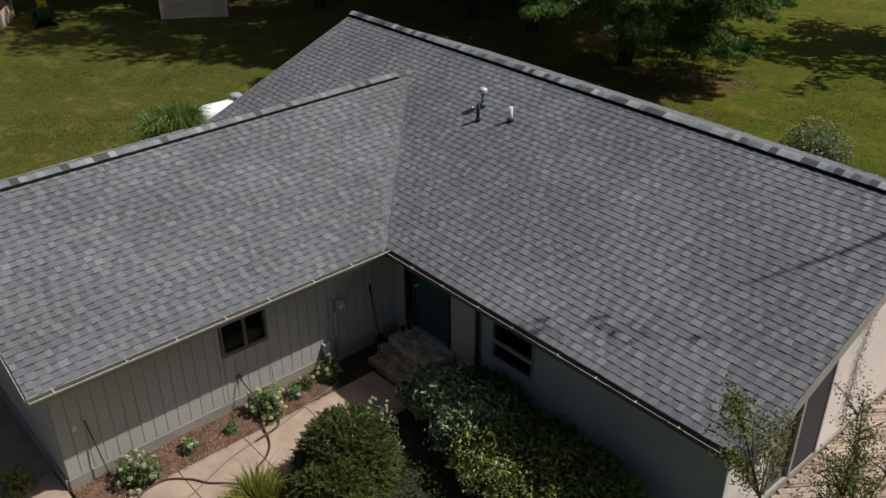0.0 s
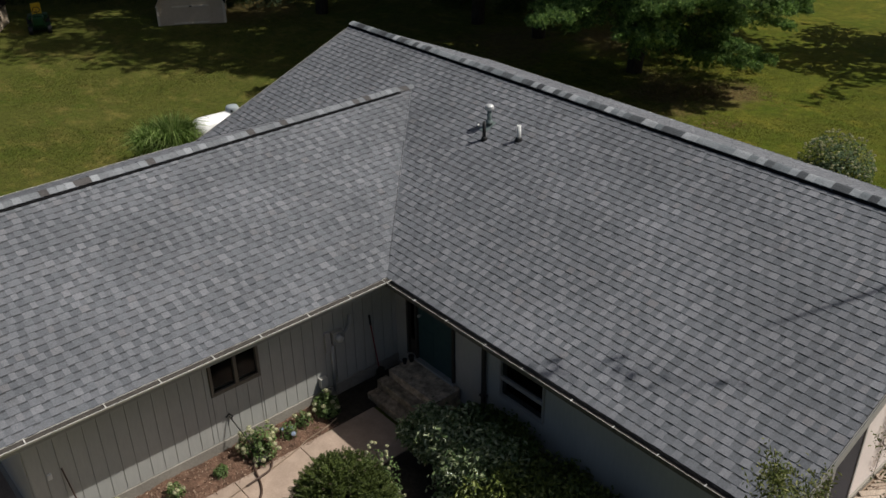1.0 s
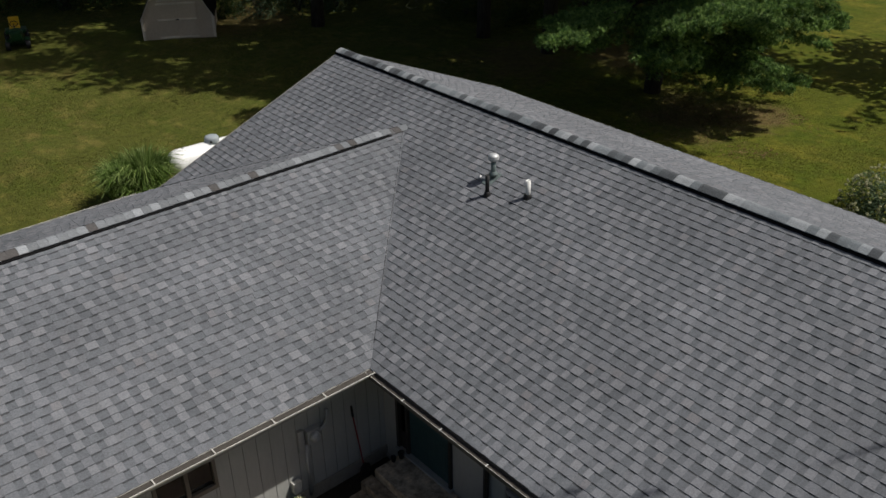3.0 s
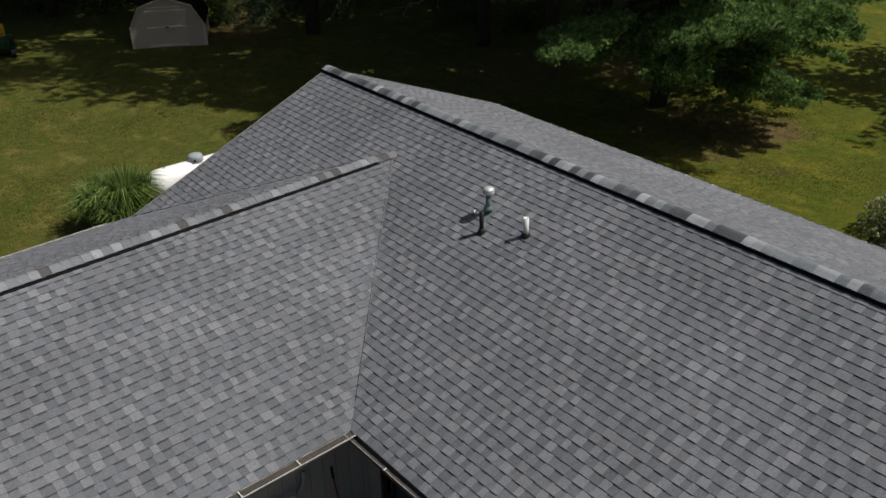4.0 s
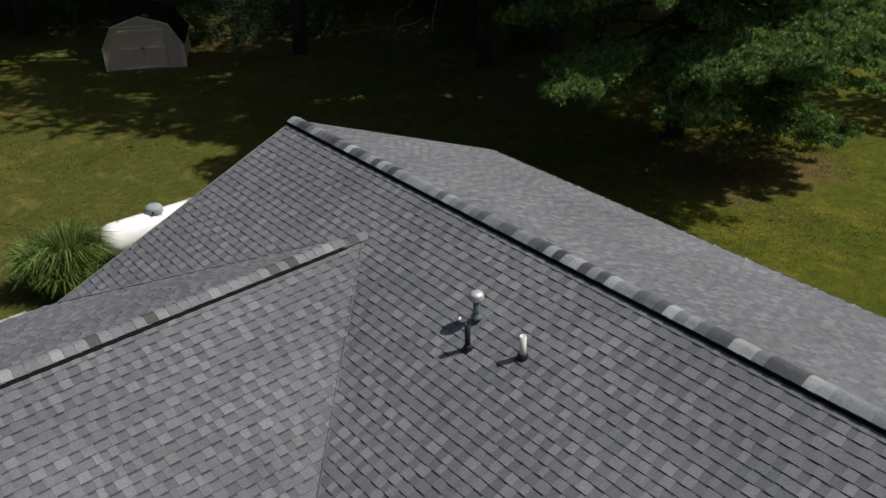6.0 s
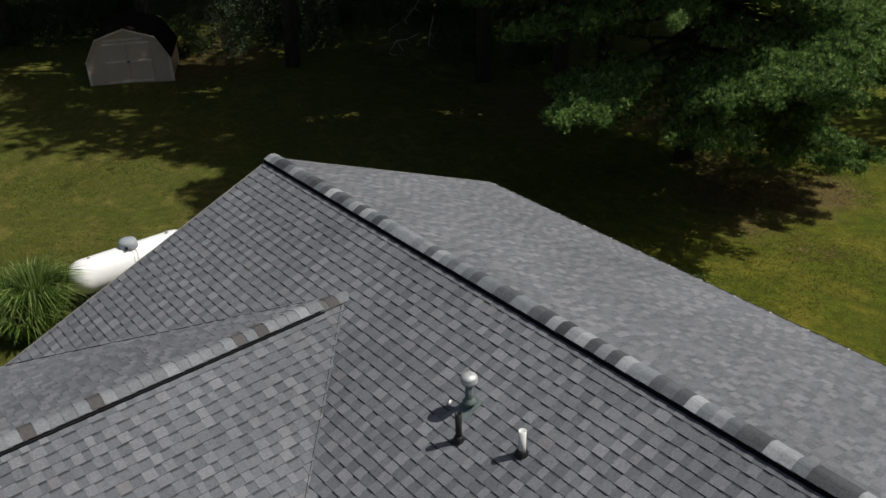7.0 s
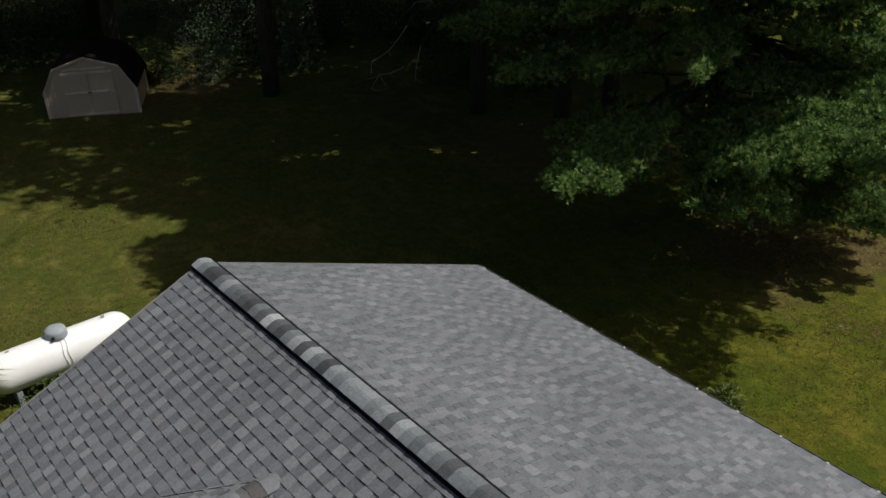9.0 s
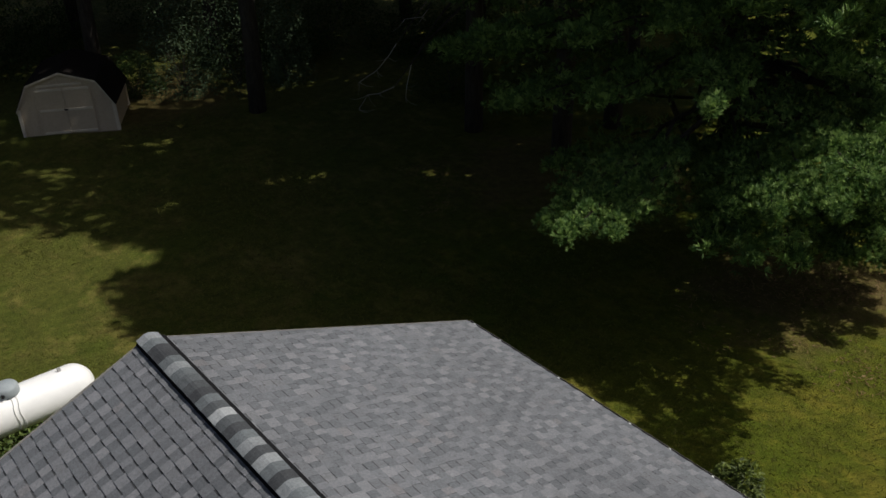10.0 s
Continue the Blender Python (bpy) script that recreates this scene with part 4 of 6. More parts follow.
def pine(base, height, sprays, label):
    """A spreading white pine: level boughs that carry round tufts of needles.
    sprays: lists of boughs (height on the trunk, x, y, z of the tip, half width), each with its tufts and needles."""
    x, y = base
    z = float(ground_z(x, y))
    t = thing("tree", (x, y, z), label, "pine tree")
    bm = bmesh.new()
    top = Vector((x + 0.3, y - 0.2, z + height))
    limb(bm, (x, y, z - 0.3), top, 0.3, 0.04, seg=10, n=9)
    limb(bm, (x - 0.1, y + 0.1, z + 1.2), (x - 0.75, y + 1.0, z + 3.4), 0.11, 0.06, seg=8, n=5)

    def crown(boughs, tufts, rosettes, needles, radius, length, width, start):
        """Tufts in a flat cloud along the outer part of each bough; every tuft is a dome of rosettes."""
        centres = []
        for bz, ex, ey, ez, half in boughs:
            a = Vector((x, y, z)).lerp(top, bz / height)
            way = Vector((ex, ey, ez)) - a
            reach = math.hypot(way.x, way.y)
            wood = bmesh.new()
            pts = limb(wood, a, (ex, ey, ez), 0.02 + 0.006 * reach, 0.008, sag=-0.02 * reach, seg=6, n=8)
            first = len(centres)
            d = Vector((way.x, way.y, 0)).normalized()
            side = Vector((-d.y, d.x, 0))
            n = int(tufts * half * reach * (1 - start))
            f = start + (1.04 - start) * rng.uniform(0, 1, n) ** 0.75
            # fingers: the tufts gather on side twigs, so that gaps stay between them
            twig = np.round(rng.uniform(-1, 1, n) * 3) / 3
            across = (twig + rng.normal(size=n) * 0.1) * half * np.sin(np.pi * np.clip((f - start) / (1.04 - start) * 0.8 + 0.16, 0, 1))
            for k in range(n):
                j = min(f[k], 0.999) * (len(pts) - 1)
                p = pts[int(j)].lerp(pts[min(int(j) + 1, len(pts) - 1)], j % 1)
                p = p + d * max(0.0, f[k] - 1.0) * reach + side * across[k]
                lift = 0.07 * math.sin(f[k] * 23 + twig[k] * 5) - 0.22 * abs(across[k]) ** 1.3 * (0.6 + 0.2 * math.sin(f[k] * 9))
                centres.append((p.x + d.x * abs(across[k]) * 0.35, p.y + d.y * abs(across[k]) * 0.35, p.z + lift + rng.normal() * 0.05))
            # a bough that bears no foliage is left out
            mine = np.array(centres[first:])
            mine = mine[shading(mine, south=True)] if len(mine) else mine
            del centres[first:]
            centres += [tuple(q) for q in mine]
            if len(mine) > 0.6 * n:
                join(bm, wood)
        c = np.array(centres)
        out = ball(len(c) * rosettes)
        out[:, 2] = np.abs(out[:, 2]) * 0.9 - 0.15
        size = np.repeat(radius * rng.uniform(0.6, 1.25, len(c)), rosettes)
        root = np.repeat(c, rosettes, 0) + out * size[:, None] * 0.5
        m = len(root)
        n = m * needles
        way = np.repeat(out + np.array([0, 0, 0.35]), needles, 0) + rng.normal(size=(n, 3)) * 0.5
        way /= np.linalg.norm(way, axis=1, keepdims=True)
        ln = np.repeat(size, needles)[:, None] / radius * length * rng.uniform(0.6, 1.2, (n, 1))
        sd = np.cross(way, rng.normal(size=way.shape))
        sd *= width / np.linalg.norm(sd, axis=1, keepdims=True)
        # the needles of a rosette hang together at its root, so that a rosette has one tone
        tips = np.repeat(root, needles, 0)
        verts = np.concatenate([root, tips + way * ln * 0.6 + sd, tips + way * ln * 0.6 - sd, tips + way * ln])
        r = np.repeat(np.arange(m), needles)
        k = m + np.arange(n)
        polys = np.concatenate([np.stack([r, k, k + n], 1), np.stack([k, k + 2 * n, k + n], 1)])
        part("crown", quick_mesh("crown", verts, polys, L_PINE), L_PINE, t)

    for args in sprays:
        crown(*args)
    part("trunk", bm, M_BARK, t, "dark rough bark", True)
    return t


PINE_X, PINE_Y = 19.1, 9.55
# outer boughs in the sun, from a height on the trunk to the place of the tip, with the half width of their foliage
sun_boughs = [(3.7, 14.5, 6.3, 3.0, 0.55), (3.9, 14.4, 5.5, 3.3, 0.6), (4.0, 14.6, 4.6, 3.5, 0.6), (4.1, 15.1, 3.9, 3.7, 0.55), (4.0, 15.8, 3.5, 3.6, 0.5),
              (4.5, 16.4, 5.6, 3.85, 0.5), (4.6, 16.9, 4.8, 3.75, 0.6), (4.6, 17.6, 4.4, 3.6, 0.6), (4.6, 18.3, 4.1, 3.6, 0.6), (4.2, 15.3, 3.0, 3.7, 0.55), (4.3, 16.2, 2.6, 3.8, 0.6), (4.5, 17.2, 2.7, 4.0, 0.6),
              (4.6, 18.2, 4.6, 4.0, 0.7), (4.8, 18.9, 4.5, 4.4, 0.7), (4.3, 19.5, 4.8, 3.5, 0.7),
              (2.0, 17.5, 5.5, 1.2, 0.5), (1.9, 18.0, 4.7, 1.1, 0.55), (1.8, 18.7, 4.4, 0.9, 0.55), (1.9, 19.4, 4.3, 1.0, 0.5),
              (2.6, 18.9, 4.2, 1.9, 0.55), (2.8, 19.8, 4.1, 2.1, 0.6), (3.2, 20.8, 4.2, 2.7, 0.6), (2.9, 21.7, 4.7, 2.2, 0.6),
              (2.8, 22.6, 5.0, 2.0, 0.6), (2.6, 23.5, 5.5, 1.7, 0.6), (2.3, 24.3, 6.4, 1.3, 0.6), (3.8, 22.8, 5.8, 3.2, 0.7), (3.9, 21.6, 4.2, 3.5, 0.7), (4.2, 20.0, 3.6, 3.7, 0.7),
              (3.9, 11.7, 7.4, 3.15, 0.42), (4.0, 12.2, 6.9, 3.2, 0.36), (2.5, 18.1, 4.8, 2.0, 0.55), (2.6, 18.5, 4.1, 2.0, 0.55), (2.7, 19.1, 3.8, 2.2, 0.55), (2.2, 18.3, 4.4, 1.5, 0.55), (3.0, 19.2, 4.1, 2.7, 0.6), (2.9, 18.2, 4.5, 2.5, 0.55), (3.1, 18.7, 4.2, 2.9, 0.55),
              (3.8, 12.0, 8.1, 2.95, 0.5), (3.6, 13.3, 7.7, 2.6, 0.6),
              (5.4, 13.7, 6.42, 5.0, 0.36)]
# boughs on the side of the house, in the crown's own shade
shade_boughs = [(2.4, 17.0, 7.2, 1.0, 0.6), (2.1, 17.9, 6.6, 0.6, 0.6), (2.0, 18.7, 6.2, 0.5, 0.6), (2.6, 16.3, 7.9, 1.7, 0.6), (2.3, 17.3, 8.2, 0.7, 0.5), (2.2, 19.6, 6.0, 0.7, 0.6),
                (5.0, 20.4, 7.2, 4.7, 0.8), (5.2, 21.2, 7.6, 4.6, 0.8), (4.6, 20.0, 6.6, 4.3, 0.7), (5.4, 21.8, 7.0, 4.6, 0.8), (4.9, 22.4, 8.2, 4.3, 0.8), (5.8, 19.6, 6.9, 5.2, 0.8), (5.8, 21.0, 6.4, 5.3, 0.8),
                (3.2, 14.1, 6.4, 2.4, 0.7), (3.2, 14.1, 5.6, 2.5, 0.7), (3.0, 14.6, 6.0, 2.1, 0.7), (3.1, 14.8, 5.2, 2.4, 0.6)]
for bz, ang, reach in [(3.2, 3.05, 5.0), (3.4, 3.6, 3.6), (3.0, 4.1, 3.4), (2.4, 4.4, 3.2), (4.4, 2.4, 6.0), (4.6, 3.0, 5.8), (5.0, 3.3, 5.4), (5.2, 2.7, 6.4), (5.4, 2.2, 6.6), (5.6, 3.6, 4.8),
                       (5.8, 2.95, 6.2), (6.0, 3.2, 5.4), (6.2, 2.5, 6.8), (6.5, 3.5, 4.8), (6.7, 2.8, 6.6), (7.0, 3.1, 5.6), (7.4, 2.6, 6.8), (4.0, 2.75, 5.4), (4.6, 3.9, 4.0), (5.6, 4.1, 4.4),
                       (6.2, 4.4, 4.4), (6.8, 4.7, 4.6), (7.2, 3.8, 5.2), (7.6, 3.3, 6.2), (8.0, 3.6, 6.2), (8.4, 3.0, 6.4), (3.4, 2.2, 5.2), (5.0, 4.5, 4.2), (4.2, 4.8, 4.0), (5.8, 5.0, 4.6),
                       (6.6, 3.95, 5.6), (7.8, 4.15, 5.8), (8.4, 4.4, 5.8), (7.3, 4.3, 5.2), (6.4, 3.5, 5.2), (6.8, 3.75, 5.2), (7.0, 4.05, 5.2), (7.2, 4.4, 5.1), (7.4, 4.75, 5.2), (7.8, 3.6, 5.2), (8.0, 4.0, 5.2), (8.2, 4.3, 5.2), (8.4, 4.65, 5.2)]:
    shade_boughs.append((bz, PINE_X + math.cos(ang) * reach, PINE_Y + math.sin(ang) * reach, bz - 0.85 + 0.06 * reach, 0.75))
for k in range(18):
    ang = 4.9 + 0.14 * k
    shade_boughs.append((3.2 + 0.3 * k, PINE_X + math.cos(ang) * 5.2, PINE_Y + math.sin(ang) * 5.2, 2.6 + 0.3 * k, 0.9))
high_boughs = []
for tier in range(14):
    for k in range(12):
        bz = 8.2 + tier * 0.72 + rng.uniform(-0.3, 0.3)
        ang = 2 * math.pi * (k + 0.5 * tier + rng.uniform(-0.3, 0.3)) / 12
        reach = (5.9 if tier < 5 else 5.9 - 0.4 * (tier - 5)) * rng.uniform(0.75, 1.0)
        high_boughs.append((bz, PINE_X + math.cos(ang) * reach, PINE_Y + math.sin(ang) * reach, bz - 0.6 + 0.05 * tier, 0.9))
# unseen boughs, added to shade the lawn beside the east eave
caster_boughs = [(7.4, 15.4, 1.7, 6.6, 0.9), (7.4, 16.1, 1.5, 6.7, 0.9), (7.4, 15.9, 2.3, 6.5, 0.8), (7.5, 16.8, 1.9, 6.7, 0.8), (7.3, 14.9, 2.4, 6.4, 0.8)]
pine((PINE_X, PINE_Y), 19.0, [(caster_boughs, 60, 5, 10, 0.2, 0.14, 0.014, 0.84), (sun_boughs, 115, 6, 12, 0.15, 0.1, 0.0075, 0.52), (shade_boughs, 30, 5, 10, 0.2, 0.14, 0.012, 0.25), (high_boughs, 18, 4, 8, 0.36, 0.36, 0.05, 0.15)],
     "tall green pine with broad level boughs over the lawn")

# (30.55, 3.31) and (31.29, -1.09) are unseen, added to shade the east lawn
FOREST = [(15.23, 24.69, 25, 4.2), (19.37, 18.49, 27, 4.4), (22.68, 15.7, 26, 4.6), (25.18, 14.2, 25, 5.5), (12.58, 31.94, 19, 5.5), (8.07, 35.42, 18, 5.0),
          (17.54, 32.33, 21, 5.5), (27.52, 27.29, 20, 5.5), (27.61, 19.02, 20, 6.0), (2.58, 38.44, 18, 5.0), (14.01, 37.75, 19, 6.0), (29.66, 12.66, 18, 5.0),
          (-4.4, 41, 18, 5.5), (20.49, 34.71, 20, 6.0), (32.59, 16.98, 20, 6.0), (29.04, 24.83, 20, 6.0), (25.51, 29.76, 20, 6.0), (33.54, 21.83, 19, 6.0),
          (7.51, 41.76, 18, 6.0), (30.48, 29.67, 19, 6.0), (19.7, 15.08, 28, 6.8), (30.55, 3.31, 18, 4.0), (31.29, -1.09, 15, 4.5),
          (12.0, 46.5, 19, 6.0), (17.5, 44.0, 20, 6.0), (22.5, 39.5, 20, 6.0), (8.5, 49.0, 19, 6.0), (27.0, 36.0, 20, 6.0), (32.0, 34.5, 20, 6.0), (4.0, 46.0, 18, 5.5), (36.5, 17.8, 18, 5.0), (35.0, 13.5, 17, 4.5)]
DEAD_LIMBS = [((15.03, 16.37, 3.58), (14.85, 16.52, 3.24), (14.62, 16.71, 2.9), (14.25, 17.0, 2.61)),
              ((14.94, 16.45, 2.46), (14.63, 16.7, 2.29), (14.41, 16.88, 2.27), (14.21, 17.04, 1.89)),
              ((15.64, 15.88, 4.37), (15.55, 15.95, 4.21), (15.21, 16.23, 4.17)), ((15.29, 16.16, 3.02), (15.18, 16.25, 2.45), (15.15, 16.27, 2.15))]
for i, (x, y, h, r) in enumerate(FOREST):
    broad_tree((x, y), h, r, 0.52 if i == 0 else 0.28, 2500 if i == 6 else 7500, 0.36, L_FOREST, "tall shade tree at the edge of the woods", 0.3, dead=DEAD_LIMBS if i == 1 else (), group="woods")


def bough_tree():
    """A large unseen tree added off the south gable, one long bough of which throws leaf shadows over the roof."""
    t = thing("tree", (14.0, -9.5, 0), "large unseen tree beside the house, added for its bough's shadow", "tree")
    bm = bmesh.new()
    limb(bm, (14.0, -9.5, -0.3), (14.6, -9.2, 15.0), 0.35, 0.05, seg=9, n=8)
    ends = []
    for _ in range(18):
        a = Vector((14.3, -9.4, rng.uniform(8, 14)))
        ang = rng.uniform(-1.6, 0.2)
        ends += limb(bm, a, a + Vector((math.cos(ang) * 3.2, math.sin(ang) * 3.2, rng.uniform(0, 1.2))), 0.09, 0.02, seg=5)[2:]
    way = [Vector(p) for p in ((14.1, -9.5, 9.5), (11.2, -10.6, 11.3), (8.6, -10.3, 11.4), (7.2, -9.5, 11.1), (6.5, -9.0, 11.0), (6.0, -8.65, 11.0))]
    tube(way, [0.14, 0.07, 0.05, 0.035, 0.022, 0.008], 6, bm)
    low = [Vector(p) for p in ((8.6, -10.3, 11.4), (6.9, -10.0, 11.1), (5.5, -9.2, 11.0), (5.2, -8.5, 11.0), (5.05, -7.95, 11.0), (4.6, -7.1, 11.0), (4.4, -6.7, 11.0))]
    tube(low, [0.012, 0.01, 0.008, 0.008, 0.007, 0.006, 0.004], 5, bm)
    part("trunk", bm, M_BARK, t, "dark rough bark", True)
    e = np.array(ends)
    n = 4000
    c = e[rng.integers(0, len(e), n)] + ball(n) * rng.uniform(0, 1.2, (n, 1))
    part("crown", leaf_mesh("crown", c, ball(n) + np.array([0, 0, 0.8]), ball(n), 0.3, 0.2, L_BROAD), L_BROAD, t)
    w = np.array(low[2:])
    n = 46
    k = rng.integers(0, len(w) - 1, n)
    c = w[k] + (w[k + 1] - w[k]) * rng.uniform(0, 1, (n, 1)) + rng.normal(size=(n, 3)) * 0.1
    part("crown", leaf_mesh("crown", c, ball(n) + np.array([0, 0, 0.8]), ball(n), 0.15, 0.09, L_BROAD), L_BROAD, t)


bough_tree()

# ---- windows and doors ----


def window_unit(axis, at, hole, outward, mullion=None, rail=None, frame_mat=M_FRAME, label="bronze-framed window", w=0.05):
    """A framed window in its hole, as a part of the house: frame bars, panes, sill. at: the wall's outer face."""
    b0, b1, z0, z1 = hole

    def bar(p0, p1, q0, q1, near, far, bevel=0.004):
        n0, n1 = sorted((at + outward * near, at + outward * far))
        return box(n0, n1, p0, p1, q0, q1, bevel) if axis == "x" else box(p0, p1, n0, n1, q0, q1, bevel)

    bm = bmesh.new()
    for p0, p1, q0, q1 in ((b0, b1, z0, z0 + w), (b0, b1, z1 - w, z1), (b0, b0 + w, z0 + w, z1 - w), (b1 - w, b1, z0 + w, z1 - w)):
        join(bm, bar(p0, p1, q0, q1, -0.06, 0.03))
    if mullion:
        join(bm, bar(mullion - 0.03, mullion + 0.03, z0 + w, z1 - w, -0.05, 0.022))
    if rail:
        join(bm, bar(b0 + w, b1 - w, rail - 0.035, rail + 0.035, -0.05, 0.022))
    win = part("window", bm, frame_mat, house, label)
    cols = [(b0 + w, mullion - 0.03), (mullion + 0.03, b1 - w)] if mullion else [(b0 + w, b1 - w)]
    rows_ = [(z0 + w, rail - 0.035), (rail + 0.035, z1 - w)] if rail else [(z0 + w, z1 - w)]
    for p0, p1 in cols:
        for q0, q1 in rows_:
            part("pane", bar(p0, p1, q0, q1, -0.03, -0.024, 0), M_GLASS, win)
    part("sill", bar(b0 - 0.005, b1 + 0.005, z0 - 0.018, z0 - 0.002, 0.0, 0.03), frame_mat, win)
    # near-black sheet close behind the panes; the room's darkness is in its colour
    part("dark_backing", bar(b0 - 0.15, b1 + 0.15, z0 - 0.15, z1 + 0.15, -0.3, -0.27, 0), M_INSIDE, win)
    return win


window_unit("y", WY_F - 0.014, WIN_A, -1, mullion=-2.66, label="two-light bronze-framed window with dark panes")
window_unit("x", X_W - 0.014, WIN_B, -1, rail=1.3, frame_mat=M_FASCIA, label="two-part window with a grey frame and dark panes", w=0.03)


def front_door():
    y0, y1, z0, z1 = DOOR_A
    bm = bmesh.new()
    x0, x1 = X_W - 0.05, X_W + 0.1
    for a, b, c, d in ((y0, y0 + 0.05, z0, z1), (y1 - 0.06, y1, z0, z1), (y0 + 0.05, y1 - 0.06, z1 - 0.06, z1), (0.0, 0.05, z0, z1 - 0.06)):
        box(x0, x1, a, b, c, d, 0.004, bm=bm)
    door = part("entrance_door", bm, M_DARKFRAME, house, "dark teal entrance door with a narrow sidelight")
    leaf = part("door_leaf", box(X_W + 0.0, X_W + 0.045, y0 + 0.054, -0.004, z0 + 0.03, z1 - 0.064, 0.004), M_DOOR, door, "dark teal panelled leaf")
    for zc, hh in ((0.95, 0.28), (1.85, 0.42)):
        for yc in (-0.73, -0.26):
            fr = bmesh.new()
            box(X_W - 0.008, X_W - 0.001, yc - 0.16, yc + 0.16, zc - hh, zc + hh, 0.003, bm=fr)
            box(X_W - 0.013, X_W - 0.0085, yc - 0.12, yc + 0.12, zc - hh + 0.04, zc + hh - 0.04, 0.002, bm=fr)
            part("door_panel", fr, M_DOOR, door)
    kn = tube([(X_W - 0.002, -0.08, 1.47), (X_W - 0.05, -0.08, 1.47)], 0.012, 8)
    join(kn, lathe((X_W - 0.05, -0.08, 1.47), [(0, -0.03), (0.022, -0.02), (0.03, 0), (0.022, 0.02), (0, 0.03)], 10, (-1, 0, 0)))
    part("door_knob", kn, M_GALV, door, "bright metal knob")
    part("sidelight_pane", box(X_W + 0.02, X_W + 0.026, 0.054, y1 - 0.064, z0 + 0.35, z1 - 0.064), M_GLASS, door)
    part("sidelight_panel", box(X_W + 0.0, X_W + 0.045, 0.054, y1 - 0.064, z0 + 0.002, z0 + 0.346, 0.003), M_DARKFRAME, door)
    part("threshold", box(X_W - 0.09, X_W + 0.05, y0 - 0.02, y1, z0 - 0.02, z0 + 0.026, 0.005), M_STEEL, door)
    # near-black board in place of the unlit hall
    part("dark_backing", box(X_W + 1.2, X_W + 1.25, -1.5, 0.8, 0.4, 2.5), M_INSIDE, door)


front_door()


def patio_door():
    x0, x1, z0, z1 = DOOR_B
    y = Y_S
    bm = bmesh.new()
    xm = 2.68
    for a, b, c, d in ((x0, x0 + 0.05, z0, z1), (x1 - 0.05, x1, z0, z1), (x0, x1, z1 - 0.06, z1), (x0, x1, z0, z0 + 0.05), (xm - 0.04, xm + 0.04, z0, z1)):
        box(a, b, y - 0.03, y + 0.08, c, d, 0.004, bm=bm)
    d = part("patio_door", bm, M_FASCIA, house, "sliding glass patio door with a tan curtain behind one leaf")
    for a, b in ((x0 + 0.05, xm - 0.04), (xm + 0.04, x1 - 0.05)):
        part("pane", box(a, b, y + 0.02, y + 0.026, z0 + 0.05, z1 - 0.06), M_GLASS, d)
    part("curtain", box(x0 + 0.05, xm - 0.03, y + 0.032, y + 0.06, z0 + 0.05, z1 - 0.06, 0.004), M_CURTAIN, d, "drawn tan curtain")
    part("insect_screen", box(xm + 0.04, x1 - 0.05, y - 0.012, y - 0.006, z0 + 0.05, z1 - 0.06), M_SCREEN, d, "dark grey insect screen")
    # near-black board in place of the unlit room
    part("dark_backing", box(x0 - 0.6, x1 + 0.6, y + 1.6, y + 1.65, 0.0, 2.4), M_INSIDE, d)


patio_door()
part("corner_board", box(X_W - 0.03, X_W + 0.09, Y_S - 0.03, Y_S - 0.002, 0.1, 2.44, 0.004), M_PVC, house, "white corner board")
# lap lines of the gable's siding
for k in range(20):
    z = 0.14 + k * 0.115
    for a, b in ((X_W + 0.1, DOOR_B[0] - 0.02), (DOOR_B[1] + 0.02, X_E)) if z < DOOR_B[3] else ((X_W + 0.1, X_E),):
        bm = bmesh.new()
        pts = [(a, Y_S - 0.0005, z + 0.115), (a, Y_S - 0.012, z + 0.002), (a, Y_S - 0.0005, z)]
        join(bm, prism(pts, drop=(b - a, 0, 0)))
        part("lap_board", bm, M_BEIGE, house)

# downspout on the shaded wall
ds = tube([(0.02, -1.77, 2.47), (0.1, -1.77, 2.4), (X_W - 0.1, -1.77, 2.33), (X_W - 0.06, -1.77, 2.2), (X_W - 0.06, -1.77, 0.3), (X_W - 0.2, -1.77, 0.16)], 0.042, 8)
down = part("downspout", ds, M_DARKFRAME, house, "dark brown downspout")
for z in (0.7, 1.8):
    part("strap", box(X_W - 0.112, X_W - 0.008, -1.825, -1.715, z, z + 0.03, 0.003), M_DARKFRAME, down)

# ---- roof penetrations ----


def on_west(x):
    return EAVE_Z + PITCH_MAIN * x


TILT_W = math.degrees(math.atan(PITCH_MAIN))


def boot(x, y, owner, r, mat, plate=0.17):
    """A flashing plate on the slope with a collar."""
    z = on_west(x)
    bm = bmesh.new()
    m = Matrix.Translation((x, y, z + 0.012)) @ pose(0, 0, 0, 0, -TILT_W, 0)
    join(bm, box(-plate * 1.3, plate, -plate, plate, -0.003, 0.004, 0.0015), m)
    part("flashing_plate", bm, mat, owner)
    part("collar", lathe((x, y, z), [(r * 1.75, -0.03), (r * 1.65, 0.02), (r * 1.35, 0.05), (r * 1.1, 0.07), (r * 1.02, 0.07)], 20), mat, owner, "", True)


x, y = 3.195, 1.02
vp = thing("vent_pipe", (x, y, on_west(x)), "black plumbing vent pipe standing on the shingle roof", "vent pipe")
part("pipe", lathe((x, y, on_west(x) - 0.05), [(0.0, 0.0), (0.034, 0.0), (0.034, 0.41), (0.028, 0.41), (0.028, 0.3), (0, 0.3)], 18), M_BLACKPIPE, vp, "", True)
boot(x, y, vp, 0.036, M_BLACKPIPE, 0.055)
x, y = 3.46, 0.37
